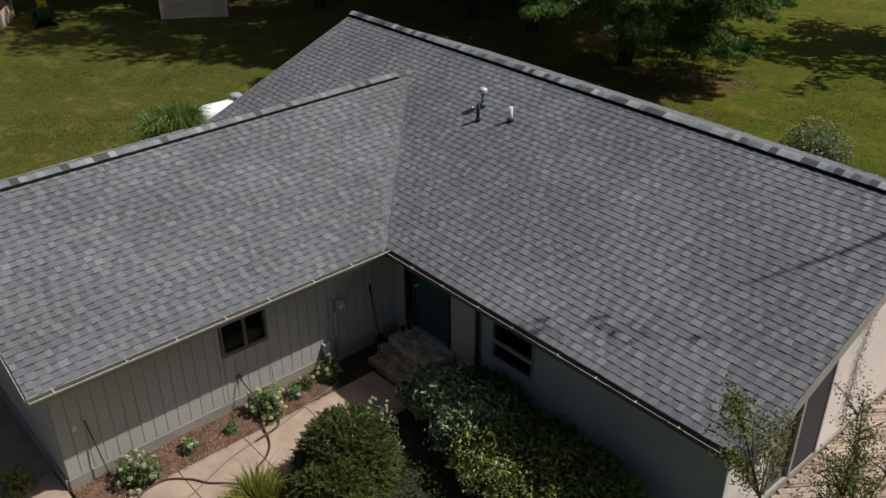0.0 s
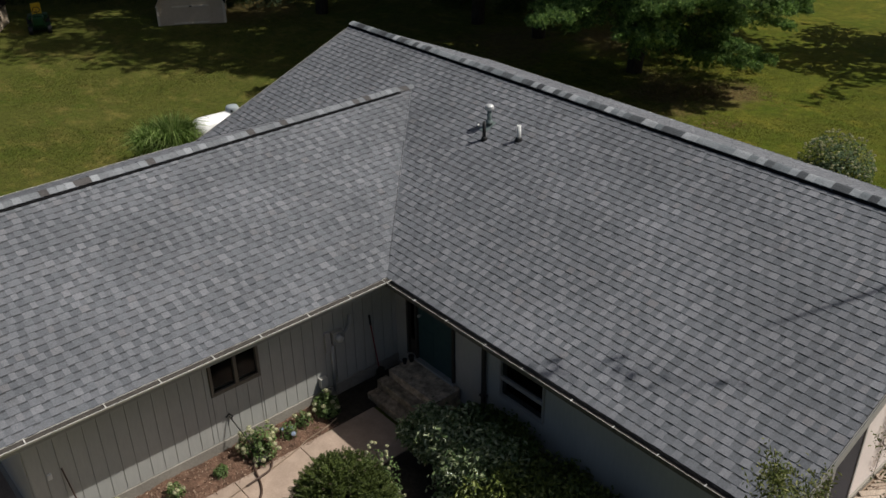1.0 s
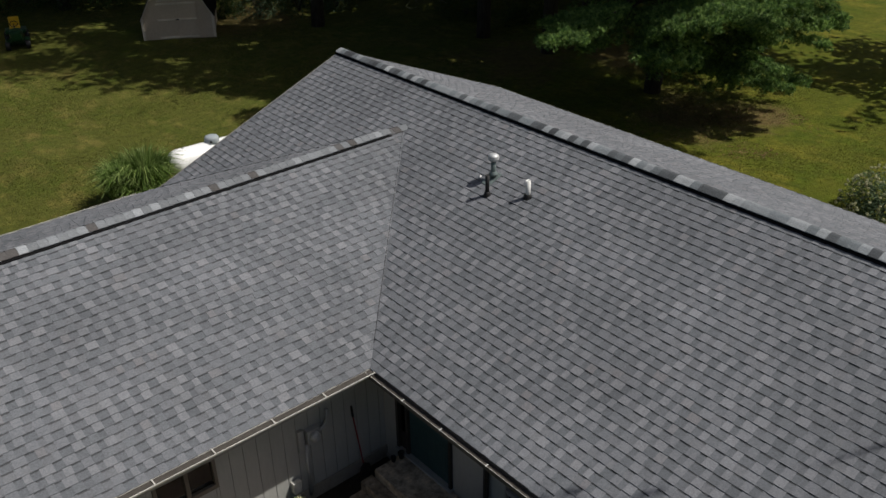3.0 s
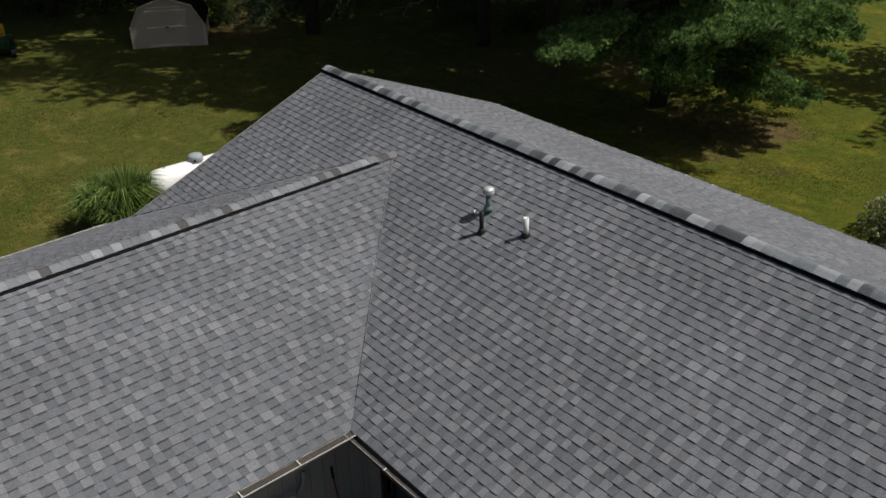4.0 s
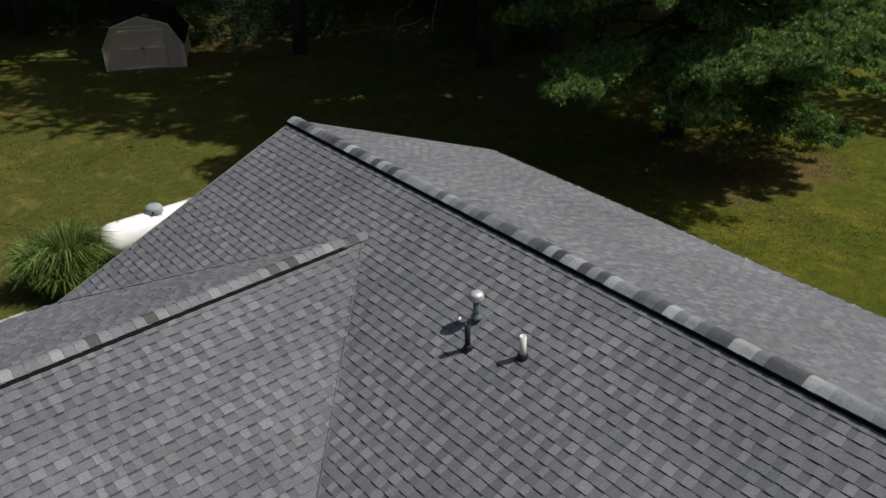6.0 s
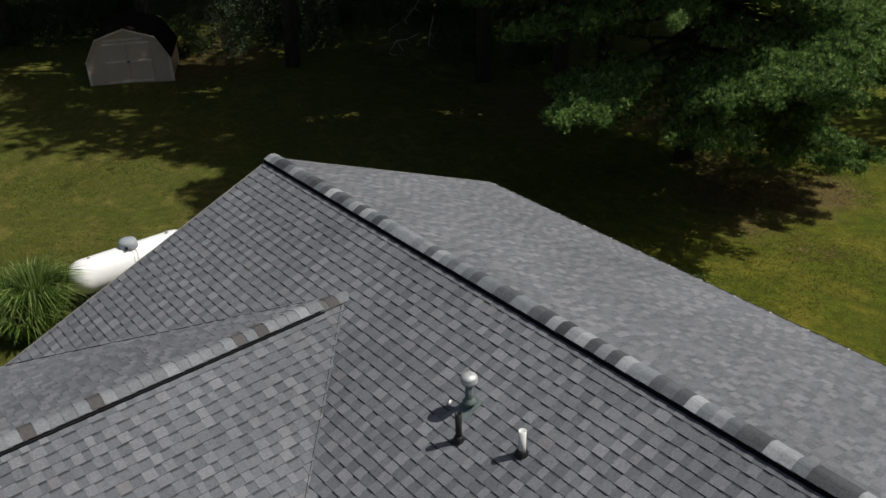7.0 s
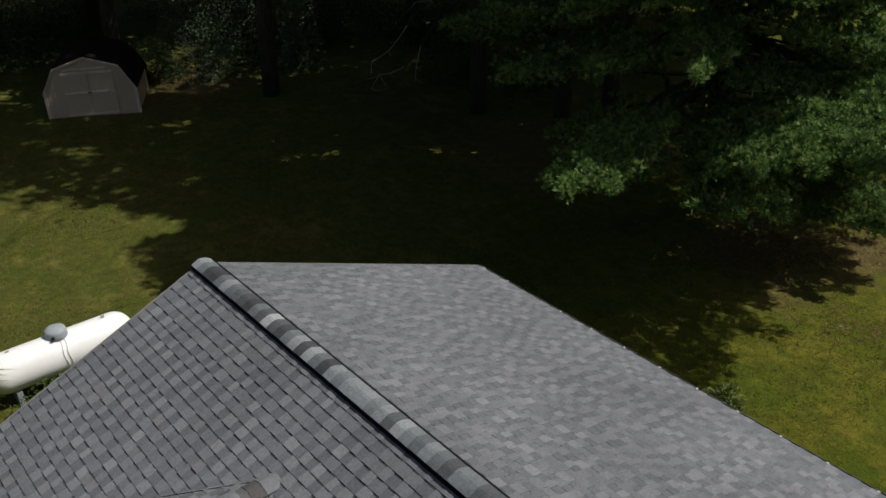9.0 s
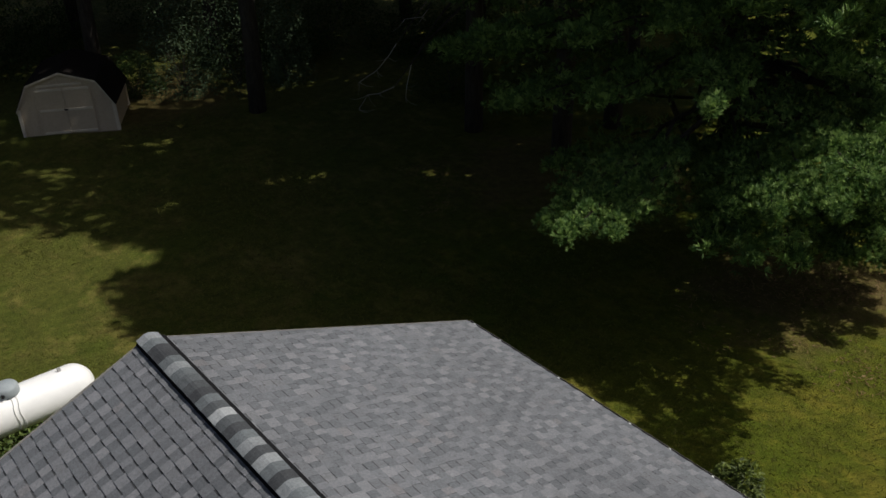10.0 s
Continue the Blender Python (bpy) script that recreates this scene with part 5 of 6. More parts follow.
wp = thing("vent_pipe", (x, y, on_west(x)), "short white plastic vent pipe with a black rubber boot", "vent pipe")
part("pipe", lathe((x, y, on_west(x) - 0.05), [(0.0, 0.0), (0.04, 0.0), (0.04, 0.35), (0.033, 0.35), (0.033, 0.15), (0, 0.15)], 18), M_PVC, wp, "", True)
boot(x, y, wp, 0.042, M_BLACKPIPE, 0.055)
x, y = 3.53, 1.235
fl = thing("flue", (x, y, on_west(x)), "galvanised metal flue with a round mushroom cap on the roof", "chimney flue")
part("stack", lathe((x, y, on_west(x) - 0.05), [(0.0, 0.0), (0.042, 0.0), (0.042, 0.38), (0.0, 0.38)], 18), M_FLASH, fl, "weathered metal stack", True)
part("storm_collar", lathe((x, y, on_west(x) + 0.06), [(0.045, 0.06), (0.072, 0.015), (0.076, 0.0), (0.05, 0.0)], 20), M_FLASH, fl, "", True)
part("cap", lathe((x, y, on_west(x) + 0.315), [(0.04, 0.0), (0.078, 0.002), (0.09, 0.012), (0.092, 0.05), (0.087, 0.056), (0.09, 0.064), (0.083, 0.085), (0.06, 0.104), (0.03, 0.112), (0.0, 0.114)], 28),
     M_GALV, fl, "shiny round steel cap", True)
bm = bmesh.new()
m = Matrix.Translation((x, y, on_west(x) + 0.013)) @ pose(0, 0, 0, 0, -TILT_W, 0)
join(bm, box(-0.2, 0.12, -0.1, 0.1, -0.003, 0.004, 0.0015), m)
part("flashing_plate", bm, M_FLASH, fl)
for dx, dy in ((-0.1, 0.2), (-0.22, -0.1)):
    scrap = bmesh.new()
    m = Matrix.Translation((x + dx, y + dy, on_west(x + dx) + 0.02)) @ pose(0, 0, 0, 8, -TILT_W + 10, 35)
    join(scrap, box(-0.035, 0.035, -0.013, 0.013, -0.004, 0.004, 0.002), m)
    part("bracket", scrap, M_PVC, fl)

# ---- entrance steps ----
steps = thing("entrance_steps", (0.1, -0.45, 0), "worn concrete steps and landing before the entrance door", "steps")
part("landing", box(0.03, X_W - 0.016, -1.15, 0.13, -0.1, 0.46, 0.02), M_STEP, steps)
part("tread", box(-0.19, 0.028, -1.2, 0.2, -0.1, 0.307, 0.018), M_TREAD, steps, "brown-stained tread")
part("tread", box(-0.43, -0.192, -1.25, 0.18, -0.1, 0.153, 0.018), M_TREAD, steps, "brown-stained tread")

# ---- walk, bed, slabs ----
walk_x = [-9.6, -8.3, -7.0, -5.75, -4.52, -3.3, -2.06, -0.5]
for a, b in zip(walk_x, walk_x[1:]):
    ob = part("paving_slab", box(a + 0.006, b - 0.006, -1.34, -0.09, -0.08, 0.03, 0.008), M_CONC, None)
    tagged(ob, "pinkish concrete walk slab beside the mulch bed", "paving slab", "walk slabs", "structure")


def mulch_bed():
    n, m = 80, 10
    xs, ys = np.linspace(WX_W, -1.3, n), np.linspace(-0.1, WY_F, m)
    gx, gy = np.meshgrid(xs, ys)
    gz = 0.035 + 0.03 * np.sin(gx * 5.1) * np.sin(gy * 9) + 0.012 * rng.normal(size=gx.shape) + 0.04 * (gy > 0.3)
    gz[0, :] = 0.0
    gy[0, :] += 0.03 * np.sin(xs * 3.3) + 0.02 * np.sin(xs * 8)
    idx = np.arange(n * m).reshape(m, n)
    polys = np.stack([idx[:-1, :-1], idx[:-1, 1:], idx[1:, 1:], idx[1:, :-1]], -1).reshape(-1, 4)
    me = quick_mesh("mulch_bed", np.stack([gx, gy, gz], -1).reshape(-1, 3), polys, M_MULCH)
    tagged(new("mulch_bed", me), "bed of red-brown bark mulch along the grey wall", "flower bed", kind="structure")
    k = 3000
    c = np.stack([rng.uniform(WX_W, -1.25, k), rng.uniform(-0.16, WY_F - 0.04, k), np.zeros(k)], 1)
    c[:, 2] = 0.055 + 0.03 * np.sin(c[:, 0] * 5.1) * np.sin(c[:, 1] * 9) + 0.04 * (c[:, 1] > 0.3)
    nrm = rng.normal(size=(k, 3)) * 0.45 + np.array([0, 0, 1])
    me = leaf_mesh("bark_chips", c, nrm, ball(k), rng.uniform(0.02, 0.055, k), 0.014, M_CHIP)
    tagged(new("bark_chips", me), "scattered red-brown bark chips", "mulch", kind="stuff")


mulch_bed()
# the shade between the bushes and beside the steps is in the soil's colour
tagged(part("soil_patch", box(-3.9, X_W - 0.02, -6.9, -1.345, -0.1, 0.012), M_SOIL, None), "dark soil under the shrubs", "flower bed", kind="structure")
tagged(part("soil_patch", box(-1.302, X_W - 0.02, -0.085, WY_F - 0.036, -0.1, 0.03, 0.01), M_SOIL, None), "dark soil in the corner beside the steps, shade in its colour", "flower bed", kind="structure")
ob = part("driveway", box(-16, WX_W - 0.02, 1.3, 9.5, -0.1, 0.02, 0.01), M_DRIVE, None)
tagged(ob, "brown gravel drive beside the house in shade", "driveway", kind="structure")
ob = part("paving_slab", box(-6.85, WX_W - 0.05, 0.45, 1.25, -0.1, 0.06, 0.015), M_CONC, None)
tagged(ob, "single concrete slab by the house corner", "paving slab", kind="structure")
# timber deck boards beside the gable, laid aslant
deck = thing("timber_deck", (4.0, -8.6, 0), "weathered brown timber deck strewn with dry leaves", "deck")
part("joist", prism([(0.6, Y_S - 0.04, 0.02), (9.0, Y_S - 0.04, 0.02), (9.0, -11.5, 0.02), (0.6, -11.5, 0.02)], drop=(0, 0, -0.1)), M_WOOD, deck, "dark worn timber underlay")
shared_boards = []
for w in (0.06, 0.085, 0.11):
    bm = bmesh.new()
    box(0, 1.0, 0, w, 0.008, 0.05, 0.006, bm=bm)
    me = bpy.data.meshes.new("deck_board")
    bm.to_mesh(me)
    bm.free()
    me.materials.append(M_DECKBOARD)
    shared_boards.append((w, me))
tilt = -36.0
ca, sa = math.cos(radians(tilt)), math.sin(radians(tilt))
v = -9.0
while v < 0.5:
    w, me = shared_boards[int(rng.integers(0, 3))]
    # the run of this board inside the deck's outline
    lo, hi = -1e9, 1e9
    for n_, lim0, lim1, base_ in ((ca, 0.6, 9.0, -sa * v), (sa, -11.5, Y_S - 0.12, ca * v)):
        s0, s1 = sorted(((lim0 - base_) / n_, (lim1 - base_) / n_))
        lo, hi = max(lo, s0), min(hi, s1)
    if hi - lo > 0.6:
        ob = under(new("deck_board", me), deck)
        ob.matrix_basis = Matrix.Translation((ca * lo - sa * v, sa * lo + ca * v, 0.016 + rng.uniform(0, 0.012))) @ pose(0, 0, 0, 0, 0, tilt + rng.uniform(-0.3, 0.3)) @ Matrix.Diagonal((hi - lo, 1, 1, 1))
    v += w + 0.009
k = 2500
c = np.stack([rng.uniform(0.6, 9, k), rng.uniform(-10.3, Y_S - 0.1, k), np.full(k, 0.09)], 1)
tagged(new("dry_leaves", leaf_mesh("dry_leaves", c, rng.normal(size=(k, 3)) * 0.4 + np.array([0, 0, 1]), ball(k), 0.06, 0.035, M_CHIP)),
       "dry brown leaves strewn over the deck", "fallen leaves", kind="stuff")

# ---- things on the courtyard wall ----
wf = WY_F - 0.014
mt = thing("electric_meter", (-0.9, wf, 0.33), "grey electric meter with conduit on the siding wall", "electric meter")
part("meter_box", box(-0.82, -0.6, wf - 0.1, wf, 1.16, 1.42, 0.012), M_STEEL, mt)
part("meter_glass", lathe((-0.71, wf - 0.1, 1.3), [(0.085, 0.0), (0.085, 0.03), (0.078, 0.06), (0.05, 0.085), (0.0, 0.09)], 20, (0, -1, 0)), M_GALV, mt, "round metal and glass dial", True)
part("elbow_conduit", tube([(-0.62, wf - 0.05, 1.3), (-0.5, wf - 0.05, 1.34), (-0.44, wf - 0.05, 1.44), (-0.43, wf - 0.05, 1.62)], 0.03, 10), M_STEEL, mt, "", True)
part("panel_box", box(-0.96, -0.86, wf - 0.07, wf, 1.06, 1.46, 0.01), M_STEEL, mt)
part("conduit", tube([(-0.83, wf - 0.04, 1.16), (-0.83, wf - 0.04, 0.16)], 0.028, 10), M_STEEL, mt, "", True)
jb = thing("junction_box", (-1.1, wf, 0.45), "pale grey utility box with cables on the wall", "utility box")
part("case", box(-1.14, -1.0, wf - 0.09, wf, 0.38, 0.58, 0.012), M_TRIM, jb)
part("cable", tube([(-1.1, wf - 0.04, 0.38), (-1.1, wf - 0.05, 0.1)], 0.012, 8), M_STEEL, jb)
part("cable", tube([(-1.04, wf - 0.04, 0.38), (-1.03, wf - 0.06, 0.1)], 0.012, 8), M_STEEL, jb)
ol = thing("outlet_cover", (-5.72, wf, 1.18), "small white outlet cover on the siding", "outlet")
part("plate", box(-5.755, -5.685, wf - 0.012, wf, 1.12, 1.24, 0.004), M_PVC, ol)
part("lid", box(-5.745, -5.695, wf - 0.03, wf - 0.013, 1.17, 1.23, 0.006), M_PVC, ol)

bd = thing("long_tool", (-5.43, 0.5, 0.06), "long-handled garden tool leaning on the siding", "garden tool")
part("handle", tube([(-5.42, 0.42, 0.1), (-5.54, wf - 0.02, 1.24)], 0.011, 8), M_HOSE, bd)
part("head", box(-5.46, -5.38, 0.38, 0.46, 0.05, 0.11, 0.012), M_FLASH, bd)
sh = thing("shovel", (0.08, 0.45, 0.16), "red-handled shovel leaning in the shaded corner", "shovel")
part("shaft", tube([(0.085, 0.5, 0.3), (0.03, wf - 0.03, 1.2)], 0.012, 8), M_RED, sh, "red shaft")
part("grip", tube([(0.03, wf - 0.03, 1.2), (0.02, wf - 0.02, 1.4)], 0.02, 8), M_BLACKPIPE, sh, "black grip")
part("blade", prism([(0.0, 0.46, 0.26), (-0.01, 0.45, 0.12), (0.09, 0.44, 0.04), (0.19, 0.45, 0.12), (0.18, 0.46, 0.26), (0.09, 0.48, 0.31)], drop=(0, 0.012, 0.0)), M_DARKFRAME, sh, "dark steel blade")
hoe = thing("edging_tool", (-3.0, 0.4, 0.06), "garden edger with dark blade and slim handle against the wall", "garden tool")
part("handle", tube([(-2.72, 0.02, 0.12), (-2.9, wf - 0.04, 0.73)], 0.011, 8), M_DARKFRAME, hoe)
part("grip", tube([(-2.96, wf - 0.04, 0.74), (-2.9, wf - 0.04, 0.78), (-2.85, wf - 0.04, 0.72), (-2.87, wf - 0.04, 0.64)], 0.014, 8), M_BLACKPIPE, hoe)
part("blade", box(-2.8, -2.62, -0.06, 0.06, 0.03, 0.13, 0.01), M_DARKFRAME, hoe)


def hose_line(pts, r=0.016):
    cu = [Vector(p) for p in pts]
    out = []
    for i in range(len(cu) - 1):
        p0, p1, p2, p3 = cu[max(i - 1, 0)], cu[i], cu[i + 1], cu[min(i + 2, len(cu) - 1)]
        for k in range(8):
            s = k / 8
            out.append(0.5 * ((2 * p1) + (p2 - p0) * s + (2 * p0 - 5 * p1 + 4 * p2 - p3) * s * s + (3 * p1 - p0 - 3 * p2 + p3) * s ** 3))
    out.append(cu[-1])
    return tube(out, r, 8)


hz = 0.047
hs = thing("garden_hose", (-3.3, -0.5, hz), "dark brown garden hose looped over the concrete walk", "garden hose")
part("hose", hose_line([(-1.2, 0.05, 0.07), (-1.51, -0.02, 0.06), (-1.86, -0.05, hz), (-2.17, -0.14, hz), (-2.6, -0.23, hz), (-3.13, -0.3, hz), (-3.59, -0.37, hz), (-3.86, -0.44, hz), (-4.28, -0.6, hz),
                        (-4.62, -0.73, hz), (-5.2, -0.9, hz)], 0.01), M_WOOD, hs, "thin pale brown hose", True)
part("hose", hose_line([(-3.6, -1.05, hz), (-3.48, -0.88, hz), (-3.29, -0.78, hz), (-3.1, -0.6, hz), (-2.99, -0.37, hz), (-2.91, -0.07, hz + 0.03), (-2.81, 0.02, 0.1), (-2.66, 0.01, 0.1), (-2.61, -0.11, hz + 0.03),
                        (-2.72, -0.24, hz), (-2.91, -0.3, hz + 0.02), (-3.21, -0.32, hz)], 0.019), M_HOSE, hs, "dark looped hose", True)
part("hose", hose_line([(-5.6, -0.45, hz), (-5.22, -0.2, hz), (-5.08, -0.14, hz), (-4.75, -0.15, hz), (-4.45, -0.41, hz), (-4.28, -0.67, hz), (-4.08, -0.85, hz), (-3.9, -1.07, hz)], 0.017), M_HOSE, hs, "", True)
for i, (px, py, r, h) in enumerate(((0.5, 0.05, 0.05, 0.09), (0.36, 0.07, 0.04, 0.07))):
    pt = thing("flower_pot", (px, py, 0.46), "small dark empty pot on the landing by the door", "plant pot", "pots by the door")
    part("pot", lathe((px, py, 0.46), [(0, 0), (r * 0.75, 0), (r, h), (r * 1.08, h), (r * 1.08, h + 0.03), (r * 0.9, h + 0.03), (r * 0.7, 0.05), (0, 0.05)], 14), M_BLACKPIPE, pt, "", True)

# ---- propane tank ----
def propane_tank():
    cx, cy, r, half = 3.93, 12.58, 0.375, 1.36
    gz = float(ground_z(cx, cy))
    zc = 0.57
    t = thing("propane_tank", (cx, cy, gz), "long white propane tank with a grey dome on the lawn", "propane tank")
    prof = [(0.0, -half)]
    for k in range(1, 9):
        a = k / 8 * math.pi / 2
        prof.append((r * math.sin(a), -half + 0.36 * (1 - math.cos(a))))
    for k in range(8, -1, -1):
        a = k / 8 * math.pi / 2
        prof.append((r * math.sin(a), half - 0.36 * (1 - math.cos(a))))
    part("shell", lathe((cx, cy, zc), prof, 40, (1, 0.02, -0.03)), M_WHITE, t, "", True)
    d = part("dome", lathe((cx, cy, zc + r - 0.03), [(0.19, 0.0), (0.2, 0.02), (0.19, 0.13), (0.17, 0.165), (0.1, 0.185), (0.0, 0.19)], 28), M_DOME, t, "grey hinged valve dome", True)
    part("valve", lathe((cx - 0.1, cy - 0.17, zc + r + 0.05), [(0, -0.02), (0.03, -0.02), (0.03, 0.03), (0, 0.04)], 12, (-0.5, -1, 0)), M_BLACKPIPE, d)
    for s in (-1, 1):
        lug = bmesh.new()
        join(lug, box(cx + s * 0.85 - 0.03, cx + s * 0.85 + 0.03, cy - 0.012, cy + 0.012, zc + r - 0.02, zc + r + 0.05, 0.006))
        part("lifting_lug", lug, M_STEEL, t)
        leg = bmesh.new()
        join(leg, box(cx + s * 0.9 - 0.05, cx + s * 0.9 + 0.05, cy - 0.3, cy + 0.3, gz - 0.05, zc - r + 0.1, 0.01))
        part("leg", leg, M_DOME, t)
    for s in (-0.02, 0.06):
        pts = [(cx + s + 0.02 * math.sin(k), cy - (r + 0.012) * math.sin(a), zc + (r + 0.012) * math.cos(a)) for k, a in enumerate(np.linspace(0.35, 2.3, 12))]
        part("hose_line", tube(pts, 0.006, 6), M_PVC, t)


propane_tank()

# ---- garden sheds ----


def garden_shed(label):
    """A small barn with a two-pitch roof; its front faces the house."""
    W, D = 2.88, 2.4
    wall_h, knee_x, knee_z, peak = 1.0, 1.04, 1.72, 2.06
    a, b = Vector((8.58, 27.79, 0)), Vector((11.16, 26.29, 0))
    along = (b - a).normalized()
    inward = Vector((-along.y, along.x, 0))
    base = Vector(((a.x + b.x) / 2, (a.y + b.y) / 2, -0.61))
    M = Matrix.Translation(base) @ Matrix((along, inward, (0, 0, 1))).transposed().to_4x4()
    t = thing("garden_shed", base, label, "shed", "sheds")
    out = [(-W / 2, 0.0), (W / 2, 0.0), (W / 2, wall_h), (knee_x, knee_z), (0, peak), (-knee_x, knee_z), (-W / 2, wall_h)]

    def put(name, bm, mat, lab="", par=None):
        bmesh.ops.transform(bm, matrix=M, verts=bm.verts[:])
        return part(name, bm, mat, par or t, lab)

    put("body", prism([(x * 0.985, 0.02, z * 0.985 + 0.06) for x, z in out], drop=(0, D - 0.04, 0)), M_SHEDWALL)
    edge = [(-W / 2 - 0.06, wall_h - 0.1), (-W / 2, wall_h), (-knee_x, knee_z), (0, peak), (knee_x, knee_z), (W / 2, wall_h), (W / 2 + 0.06, wall_h - 0.1)]
    for (x0, z0), (x1, z1) in zip(edge, edge[1:]):
        n = Vector((-(z1 - z0), 0, x1 - x0)).normalized()
        n = n if n.z > 0 else -n
        q = [(x0, -0.04, z0 + 0.03), (x1, -0.04, z1 + 0.03), (x1, D + 0.06, z1 + 0.03), (x0, D + 0.06, z0 + 0.03)]
        put("roof_panel", prism(q, drop=n * 0.035), M_SHEDROOF, "dark shingled roof panel")
        f = [(x0, -0.065, z0 + 0.035), (x1, -0.065, z1 + 0.035), (x1, -0.065, z1 - 0.02), (x0, -0.065, z0 - 0.02)]
        put("rake_trim", prism(f, drop=(0, 0.022, 0)), M_SHEDTRIM)
    for s in (-1, 1):
        put("corner_trim", box(s * W / 2 - 0.05, s * W / 2 + 0.05, -0.01, 0.06, 0.05, wall_h - 0.02, 0.005), M_SHEDTRIM)
        put("corner_trim", box(s * (W / 2 - 0.01) - 0.02, s * (W / 2 - 0.01) + 0.02, D - 0.09, D + 0.005, 0.05, wall_h - 0.02, 0.005), M_SHEDTRIM)
    for k in range(15):
        x = -W / 2 + 0.1 + k * 0.203
        top = min(wall_h + (W / 2 - abs(x)) * 1.55, knee_z + (knee_x - abs(x)) * 0.317) if abs(x) < W / 2 else wall_h
        top = min(top, knee_z + max(0.0, knee_x - abs(x)) * 0.317) - 0.08
        put("siding_batten", box(x - 0.005, x + 0.005, 0.008, 0.022, 0.1, top, 0.0), M_SHEDWALL)
    for s in (-1, 1):
        d = put("door_leaf", box(min(0.006 * s, s * 0.82), max(0.006 * s, s * 0.82), -0.02, 0.012, 0.1, 1.6, 0.006), M_SHEDWALL, "plain grey door leaf")
        for z in (0.12, 0.86, 1.52):
            put("door_trim", box(min(0.01 * s, s * 0.8), max(0.01 * s, s * 0.8), -0.042, -0.022, z, z + 0.07, 0.004), M_SHEDTRIM, "", d)
    put("latch", box(-0.06, 0.06, -0.062, -0.044, 0.87, 0.92, 0.004), M_DARKFRAME)
    put("sill_beam", box(-W / 2, W / 2, -0.03, 0.0, -0.06, 0.07, 0.01), M_WOOD)
    put("vent_strip", box(-0.75, 0.6, -0.014, 0.016, 1.66, 1.72, 0.004), M_SHEDTRIM)
    return t, base, along


shed, shed_base, shed_along = garden_shed("grey barn-shaped garden shed with double doors under trees")
other = copy_thing(shed, Matrix.Translation((1.41, 31.85, -0.61)))
other["label"] = "second grey barn-shaped shed at the lawn's far edge"


def riding_mower():
    x, y = 4.5, 31.0
    z = float(ground_z(x, y))
    t = thing("riding_mower", (x, y, z), "green riding mower with a yellow seat on the shaded lawn", "lawn mower")
    part("body", box(x - 0.3, x + 0.3, y - 0.9, y + 0.1, z + 0.3, z + 0.72, 0.1), M_GREEN, t)
    part("hood", box(x - 0.26, x + 0.26, y - 1.2, y - 0.45, z + 0.42, z + 0.9, 0.1), M_GREEN, t)
    part("deck", box(x - 0.55, x + 0.55, y - 0.6, y + 0.2, z + 0.12, z + 0.3, 0.05), M_GREEN, t)
    part("fender", box(x - 0.48, x + 0.48, y + 0.0, y + 0.75, z + 0.5, z + 0.68, 0.07), M_GREEN, t)
    part("seat", box(x - 0.24, x + 0.24, y + 0.1, y + 0.5, z + 0.7, z + 0.82, 0.05), M_YELLOW, t, "yellow seat")
    part("seat_back", box(x - 0.24, x + 0.24, y + 0.46, y + 0.58, z + 0.78, z + 1.2, 0.05), M_YELLOW, t, "yellow seat back")
    part("steering_wheel", tube([(x + 0.17 * math.cos(a), y - 0.2 + 0.13 * math.sin(a), z + 1.02 + 0.1 * math.sin(a)) for a in np.linspace(0, 2 * math.pi, 13)], 0.018, 6), M_BLACKPIPE, t)
    part("steering_column", tube([(x, y - 0.45, z + 0.8), (x, y - 0.2, z + 1.02)], 0.02, 6), M_BLACKPIPE, t)
    for s in (-1, 1):
        for yy, r in ((y - 0.9, 0.2), (y + 0.42, 0.28)):
            w = part("wheel", lathe((x + s * 0.45, yy, z + r), [(r * 0.5, -0.1), (r * 0.95, -0.1), (r, -0.05), (r, 0.05), (r * 0.95, 0.1), (r * 0.5, 0.1), (r * 0.5, -0.1)], 18, (1, 0, 0)), M_BLACKPIPE, t)
            part("rim", lathe((x + s * 0.45, yy, z + r), [(0, -0.06), (r * 0.5, -0.07), (r * 0.5, 0.07), (0, 0.06)], 14, (1, 0, 0)), M_YELLOW, w, "yellow rim")
    t.matrix_basis = t.matrix_basis @ pose(0, 0, 0, 0, 0, -17) @ Matrix.Diagonal((0.86, 0.86, 0.9, 1))


riding_mower()

# ---- shrubs and flowers ----


def twiggy(bm, x, y, z, r, h, n, rad=0.012):
    for _ in range(n):
        a, s = rng.uniform(0, 2 * math.pi), rng.uniform(0.3, 0.85)
        limb(bm, (x, y, z - 0.05), (x + math.cos(a) * r * s, y + math.sin(a) * r * s, z + h * rng.uniform(0.5, 0.85)), rad, rad * 0.3, seg=5, n=4)


def dome_points(n, r, h, shell=0.25, lumps=9, lump=0.16):
    """Points in the outer skin of a lumpy dome, with outward normals."""
    d = ball(n)
    d[:, 2] = np.abs(d[:, 2]) * 1.0 - 0.12
    d /= np.linalg.norm(d, axis=1, keepdims=True)
    seeds = ball(lumps)
    seeds[:, 2] = np.abs(seeds[:, 2])
    bulge = 1 - lump + lump * 2 * np.clip(((d @ seeds.T).max(1) - 0.75) / 0.25, 0, 1)
    depth = 1 - shell * rng.uniform(0, 1, n) ** 2
    p = d * (bulge * depth)[:, None] * np.array([r, r, h])
    return p, d / np.array([r, r, h])


